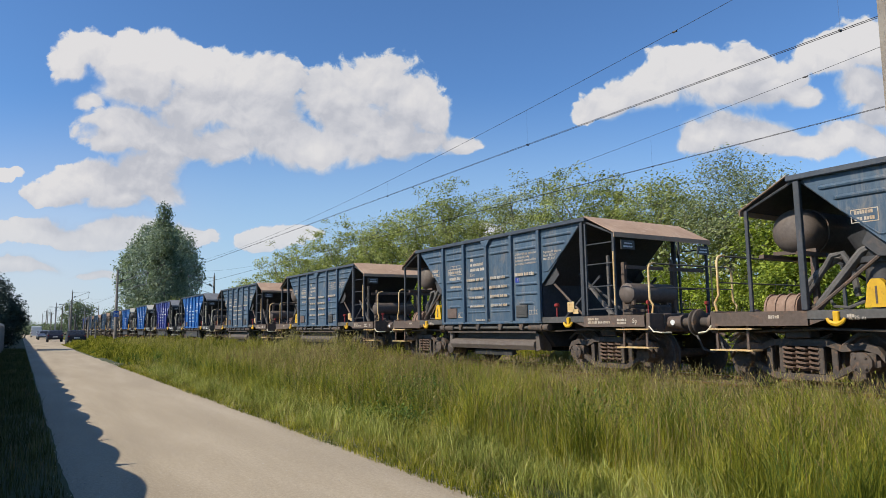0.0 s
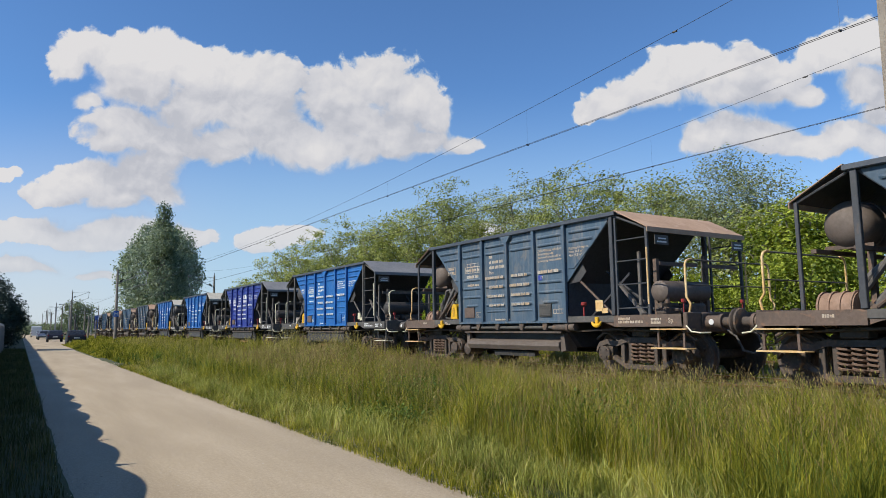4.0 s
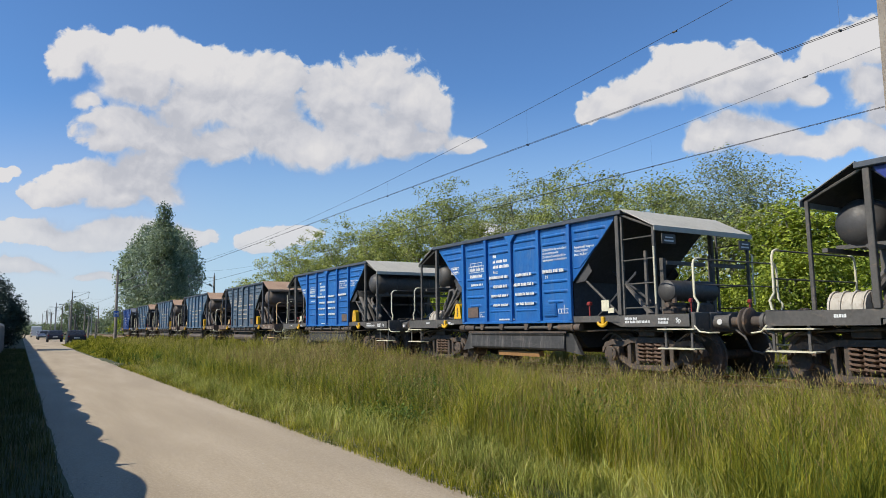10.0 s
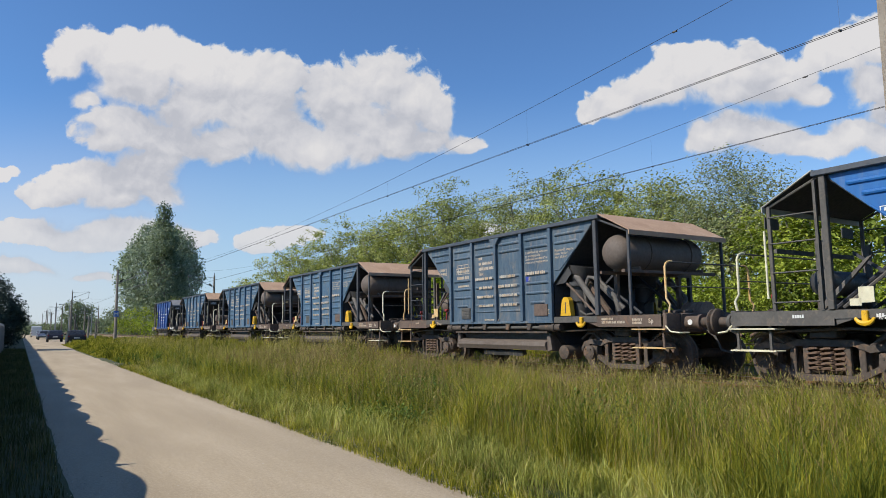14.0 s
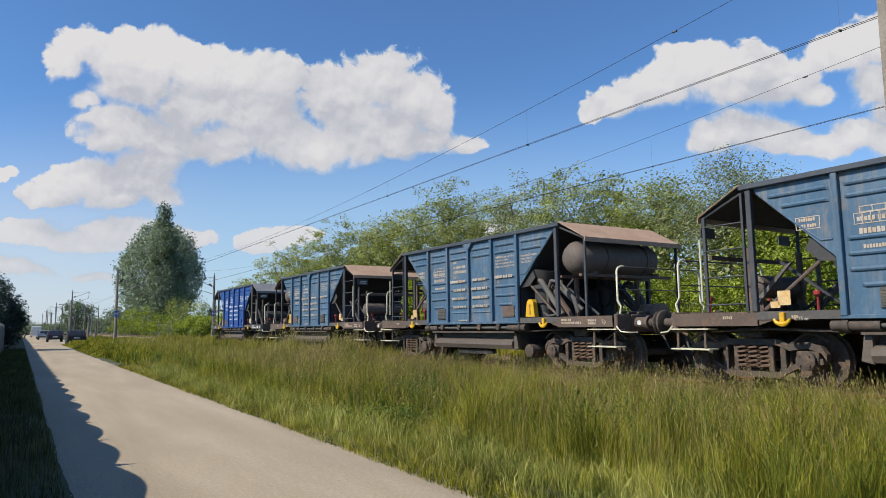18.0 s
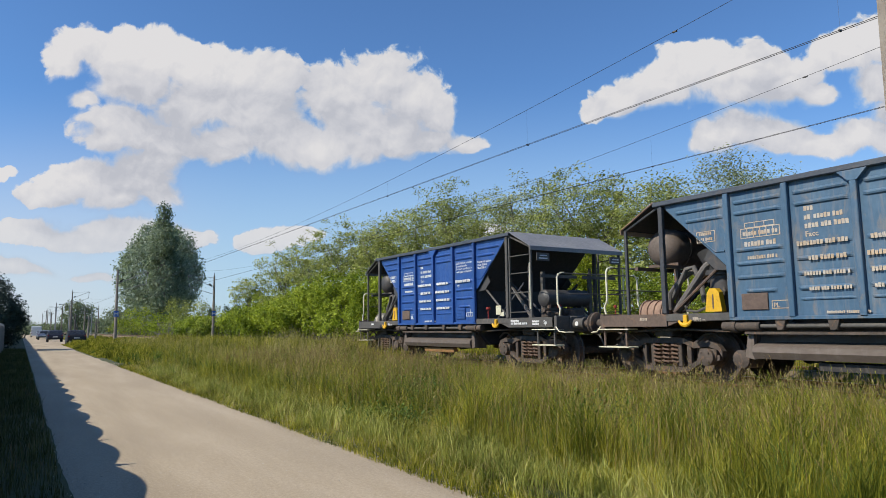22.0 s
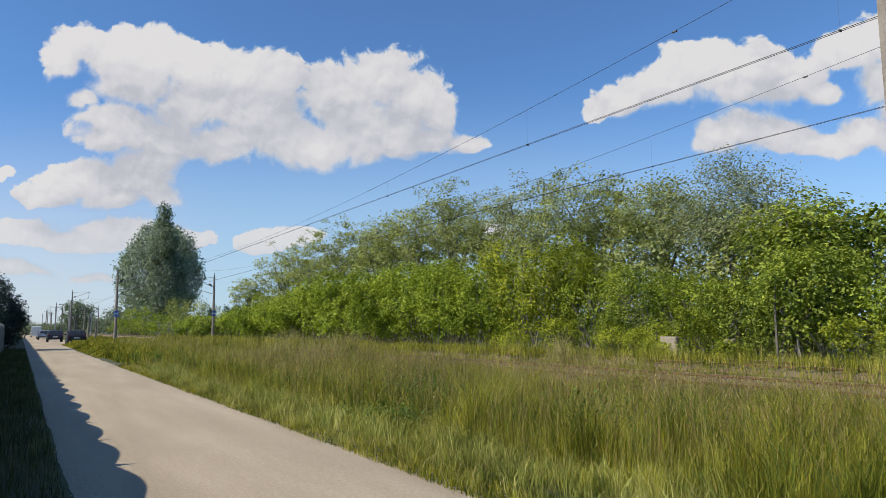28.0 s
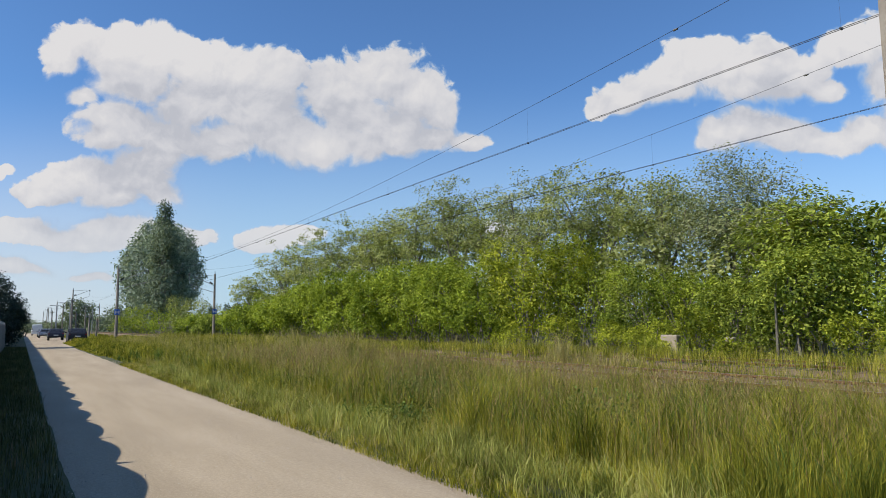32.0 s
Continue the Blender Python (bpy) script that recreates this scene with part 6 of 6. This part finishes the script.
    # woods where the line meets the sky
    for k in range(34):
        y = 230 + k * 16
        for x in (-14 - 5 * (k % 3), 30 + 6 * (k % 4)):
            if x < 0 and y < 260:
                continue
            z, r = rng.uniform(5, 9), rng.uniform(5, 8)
            bush("far_tree", x, y, lumpy(0, 0, z * 0.52, r, r, z * 0.5, 4), LEAF_FAR, 1.0, 90, 8, "distant tree by the line with haze in its leaf colour", "tree", 0.06, 2.0, 0.8, 0.6, 1)
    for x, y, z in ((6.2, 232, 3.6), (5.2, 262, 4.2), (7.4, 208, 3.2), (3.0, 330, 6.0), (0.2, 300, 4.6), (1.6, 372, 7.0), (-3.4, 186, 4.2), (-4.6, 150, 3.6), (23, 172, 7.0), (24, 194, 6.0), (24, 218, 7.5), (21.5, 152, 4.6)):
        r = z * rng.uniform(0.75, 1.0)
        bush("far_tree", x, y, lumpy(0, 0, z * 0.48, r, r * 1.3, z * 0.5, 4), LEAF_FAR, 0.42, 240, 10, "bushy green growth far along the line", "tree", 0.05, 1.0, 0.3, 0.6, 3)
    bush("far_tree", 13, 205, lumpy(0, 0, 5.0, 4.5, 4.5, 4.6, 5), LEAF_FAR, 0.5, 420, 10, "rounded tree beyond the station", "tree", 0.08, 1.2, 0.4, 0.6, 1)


plant()


# ---- parked cars and small things ----
GLASS = worn("dark_car_glass", (0.02, 0.022, 0.025), (0.03, 0.032, 0.035), (0.04, 0.04, 0.04), 0.1, 0.12, 0, 3, 0.02)
TYRE = worn("tyre_rubber", (0.02, 0.02, 0.02), (0.03, 0.03, 0.03), (0.06, 0.055, 0.05), 0.2, 0.9, 0, 6)
LAMP_RED = worn("tail_lamp", (0.3, 0.02, 0.02), (0.25, 0.02, 0.02), (0.1, 0.02, 0.02), 0.1, 0.3, 0, 6, 0.05)
CAR_PAINT = {"black": worn("black_car_paint", (0.01, 0.01, 0.012), (0.015, 0.015, 0.018), (0.06, 0.055, 0.05), 0.15, 0.5, 0.0, 1.5, 0.02),
             "navy": worn("navy_car_paint", (0.013, 0.016, 0.03), (0.018, 0.022, 0.04), (0.07, 0.065, 0.06), 0.15, 0.5, 0.0, 1.5, 0.02),
             "silver": worn("silver_car_paint", (0.3, 0.34, 0.4), (0.36, 0.4, 0.46), (0.2, 0.2, 0.2), 0.15, 0.3, 0.4, 1.5, 0.02),
             "white": worn("white_van_paint", (0.75, 0.75, 0.74), (0.7, 0.7, 0.69), (0.4, 0.38, 0.35), 0.15, 0.35, 0, 1.5, 0.02)}


def car(x, y, paint, van, label):
    """Seen from behind: y grows towards its bonnet."""
    c = tagged(new("parked_van" if van else "parked_car"), label, "van" if van else "car", "parked cars")
    c.location = (x, y, ROAD_Z + 0.02)
    if van:
        prof = [(-2.6, 0.4), (-2.65, 1.0), (-2.55, 2.25), (-2.4, 2.4), (0.9, 2.42), (1.5, 1.5), (2.5, 1.15), (2.6, 0.7), (2.55, 0.4)]
        half, zr = 0.98, 0.34
        screen = [(-2.58, 1.35), (-2.5, 2.1)]
    else:
        prof = [(-2.1, 0.35), (-2.15, 0.75), (-2.05, 0.98), (-1.5, 1.38), (-1.2, 1.45), (0.1, 1.44), (0.95, 0.98), (1.9, 0.85), (2.12, 0.65), (2.1, 0.32)]
        half, zr = 0.87, 0.31
        screen = [(-2.03, 1.0), (-1.53, 1.36)]
    bm = bmesh.new()
    rings = []
    for s, inset in ((-half, 0.0), (-half * 0.72, 0.012), (half * 0.72, 0.012), (half, 0.0)):
        rings.append([bm.verts.new((s * (1 - max(0, z - 0.95) * (0.06 if van else 0.42)), yy, z + inset)) for yy, z in prof])
    n = len(prof)
    for a, b in zip(rings, rings[1:]):
        for k in range(n):
            bm.faces.new((a[k], a[(k + 1) % n], b[(k + 1) % n], b[k]))
    bm.faces.new(rings[0][::-1]), bm.faces.new(rings[-1])
    bmesh.ops.recalc_face_normals(bm, faces=bm.faces[:])
    bmesh.ops.bevel(bm, geom=[e for e in bm.edges if e.calc_face_angle(0) > 0.6], offset=0.05, segments=2, affect="EDGES")
    me = bpy.data.meshes.new("body")
    bm.to_mesh(me), bm.free()
    me.materials.append(CAR_PAINT[paint])
    me.shade_smooth(), me.set_sharp_from_angle(angle=radians(35))
    part("body", me, None, c)
    (y0, z0), (y1, z1) = screen
    w0, w1 = half * 0.82, half * 0.64
    part("rear_window", Geo().add([(-w0, y0 - 0.015, z0), (w0, y0 - 0.015, z0), (w1, y1 - 0.02, z1), (-w1, y1 - 0.02, z1), (-w0, y0 + 0.02, z0), (w0, y0 + 0.02, z0), (w1, y1 + 0.02, z1), (-w1, y1 + 0.02, z1)], [(0, 1, 2, 3), (5, 4, 7, 6), (0, 4, 5, 1), (3, 2, 6, 7), (1, 5, 6, 2), (4, 0, 3, 7)]), GLASS, c)
    yr = prof[1][0]
    for s in (-1, 1):
        part("tail_lamp", Geo().box(s * half * 0.86 - 0.06, s * half * 0.86 + 0.06, yr - 0.025, yr + 0.06, 0.8, 0.9, 0.015), LAMP_RED, c)
        part("side_window", Geo().prism([(-1.3, 1.02), (0.75, 1.02), (0.1, 1.38), (-1.1, 1.38)] if not van else [(0.1, 1.5), (1.3, 1.5), (0.8, 2.2), (0.1, 2.2)], s * half * (0.885 if not van else 0.965) - 0.03, s * half * (0.885 if not van else 0.965) + 0.03, "x"), GLASS, c)
        part("mirror", Geo().box(s * (half + 0.09) - 0.09, s * (half + 0.09) + 0.09, 0.65, 0.75, 0.98, 1.12, 0.02), CAR_PAINT[paint], c)
        for yy in (-1.3, 1.3) if not van else (-1.6, 1.6):
            wh = part("wheel", Geo().tube([(s * (half - 0.2), yy, zr), (s * (half - 0.01), yy, zr)], zr, 18), TYRE, c)
            part("rim", Geo().tube([(s * (half - 0.02), yy, zr), (s * (half + 0.004), yy, zr)], zr * 0.62, 12), STEEL, wh)
    part("number_plate", Geo().box(-0.26, 0.26, yr - 0.03, yr + 0.05, 0.6 if not van else 0.75, 0.71 if not van else 0.86, 0.004), WHITE, c, "white plate with an unreadable bar")
    part("bumper", Geo().box(-half * 0.96, half * 0.96, yr - 0.02, yr + 0.1, 0.36, 0.56, 0.03), TYRE if paint != "white" else CAR_PAINT["white"], c)


car(5.05, 81, "black", False, "black estate car parked on the road edge")
car(3.75, 98, "navy", False, "dark saloon car parked beside the gravel road")
car(3.3, 124, "silver", False, "silver car parked in a row behind others")
car(3.4, 140, "silver", False, "pale blue-grey car parked near a white van")
car(3.0, 171, "white", True, "white delivery van parked at the end of the road")


def block(x, y, w, d, h, tilt):
    b = Geo().box(-w / 2, w / 2, -d / 2, d / 2, -0.1, h, 0.03)
    ob = part("concrete_block", b, BLOCK)
    ob.matrix_basis = pose(x, y, float(ground_z(x)), 0, tilt, 12)
    tagged(ob, "pale broken concrete block at the foot of the thicket", "concrete block")


block(18.9, 15.1, 0.44, 0.6, 0.9, 3)
block(19.1, 12.95, 0.3, 0.3, 0.84, -4)


def nettles(x, y, n, r, h):
    """A patch of broad dark leaves on upright stems."""
    px, py = rng.normal(x, r * 0.5, n), rng.normal(y, r * 0.9, n)
    hh = h * rng.uniform(0.5, 1.05, n)
    p1, f1 = blades(n, px, py, ground_z(px), hh, np.full(n, 0.004), 0.12)
    k = 9
    c = np.stack([np.repeat(px, k), np.repeat(py, k), np.repeat(ground_z(px), k) + np.repeat(hh, k) * rng.uniform(0.35, 1.0, n * k)], 1)
    p2, f2 = leaves(c + rng.normal(0, 0.06, c.shape), 0.055, 1.0)
    tagged(new("nettle_patch", sheet("nettle_patch", np.concatenate([p1, p2]), np.concatenate([f1, f2 + len(p1)]), NETTLE)), "dark green leafy weeds among the grass", "weeds", kind="stuff")


nettles(6.2, 10.6, 300, 0.7, 0.62)
nettles(7.6, 12.6, 380, 1.1, 0.62)
nettles(8.6, 14.6, 420, 0.9, 0.5)
nettles(4.9, 8.9, 160, 0.6, 0.4)
nettles(6.6, 6.2, 160, 0.6, 0.62)
nettles(5.6, 15.5, 240, 1.0, 0.5)


def far_lamps():
    """Platform lamp posts and bare poles near the station."""
    for x, y, h in ((6.0, 112, 5.2), (6.4, 165, 6.4), (9.6, 120, 4.6), (12.9, 205, 7.0), (7.2, 190, 7.2), (7.8, 240, 8.0)):
        p = tagged(new("lamp_post"), "thin grey lamp post near the platform", "lamp post", "posts near the station")
        p.location = (x, y, float(ground_z(x)))
        part("pole", Geo().tube([(0, 0, -0.1), (0, 0, h)], [0.09, 0.05], 8), STEEL, p)
        part("arm", Geo().tube([(0, 0, h - 0.05), (-0.5, 0, h + 0.1), (-1.0, 0, h + 0.1)], 0.03, 6), STEEL, p)
        part("lamp_head", Geo().box(-1.4, -0.9, -0.1, 0.1, h + 0.05, h + 0.14, 0.02), STEEL, p)


far_lamps()


def utility_pole(x, y, top, wood):
    p = tagged(new("utility_pole"), "weathered wooden pole with a short crossarm" if wood else "thin pale concrete pole near the platform", "pole", "posts near the station")
    z0 = float(ground_z(x))
    p.location = (x, y, z0)
    h = top - z0
    part("pole", Geo().tube([(0, 0, -0.1), (0.04, 0, h)], [0.13, 0.09], 8), BARK if wood else MAST, p)
    part("crossarm", Geo().box(-0.5, 0.5, -0.05, 0.05, h - 0.4, h - 0.3, 0.01), BARK if wood else STEEL, p)
    for s in (-0.4, 0.4):
        part("insulator", Geo().tube([(s, 0, h - 0.3), (s, 0, h - 0.15)], 0.04, 8), SOOT, p)


for k, (x, y, top) in enumerate(((6.0, 180, 5.2), (6.8, 150, 5.7), (6.6, 120, 5.8), (6.8, 112, 3.4), (9.15, 128, 4.5), (7.8, 102, 3.0), (8.2, 96, 2.3), (5.8, 210, 6.4))):
    utility_pole(x, y, top, k % 3 != 2)

motions()
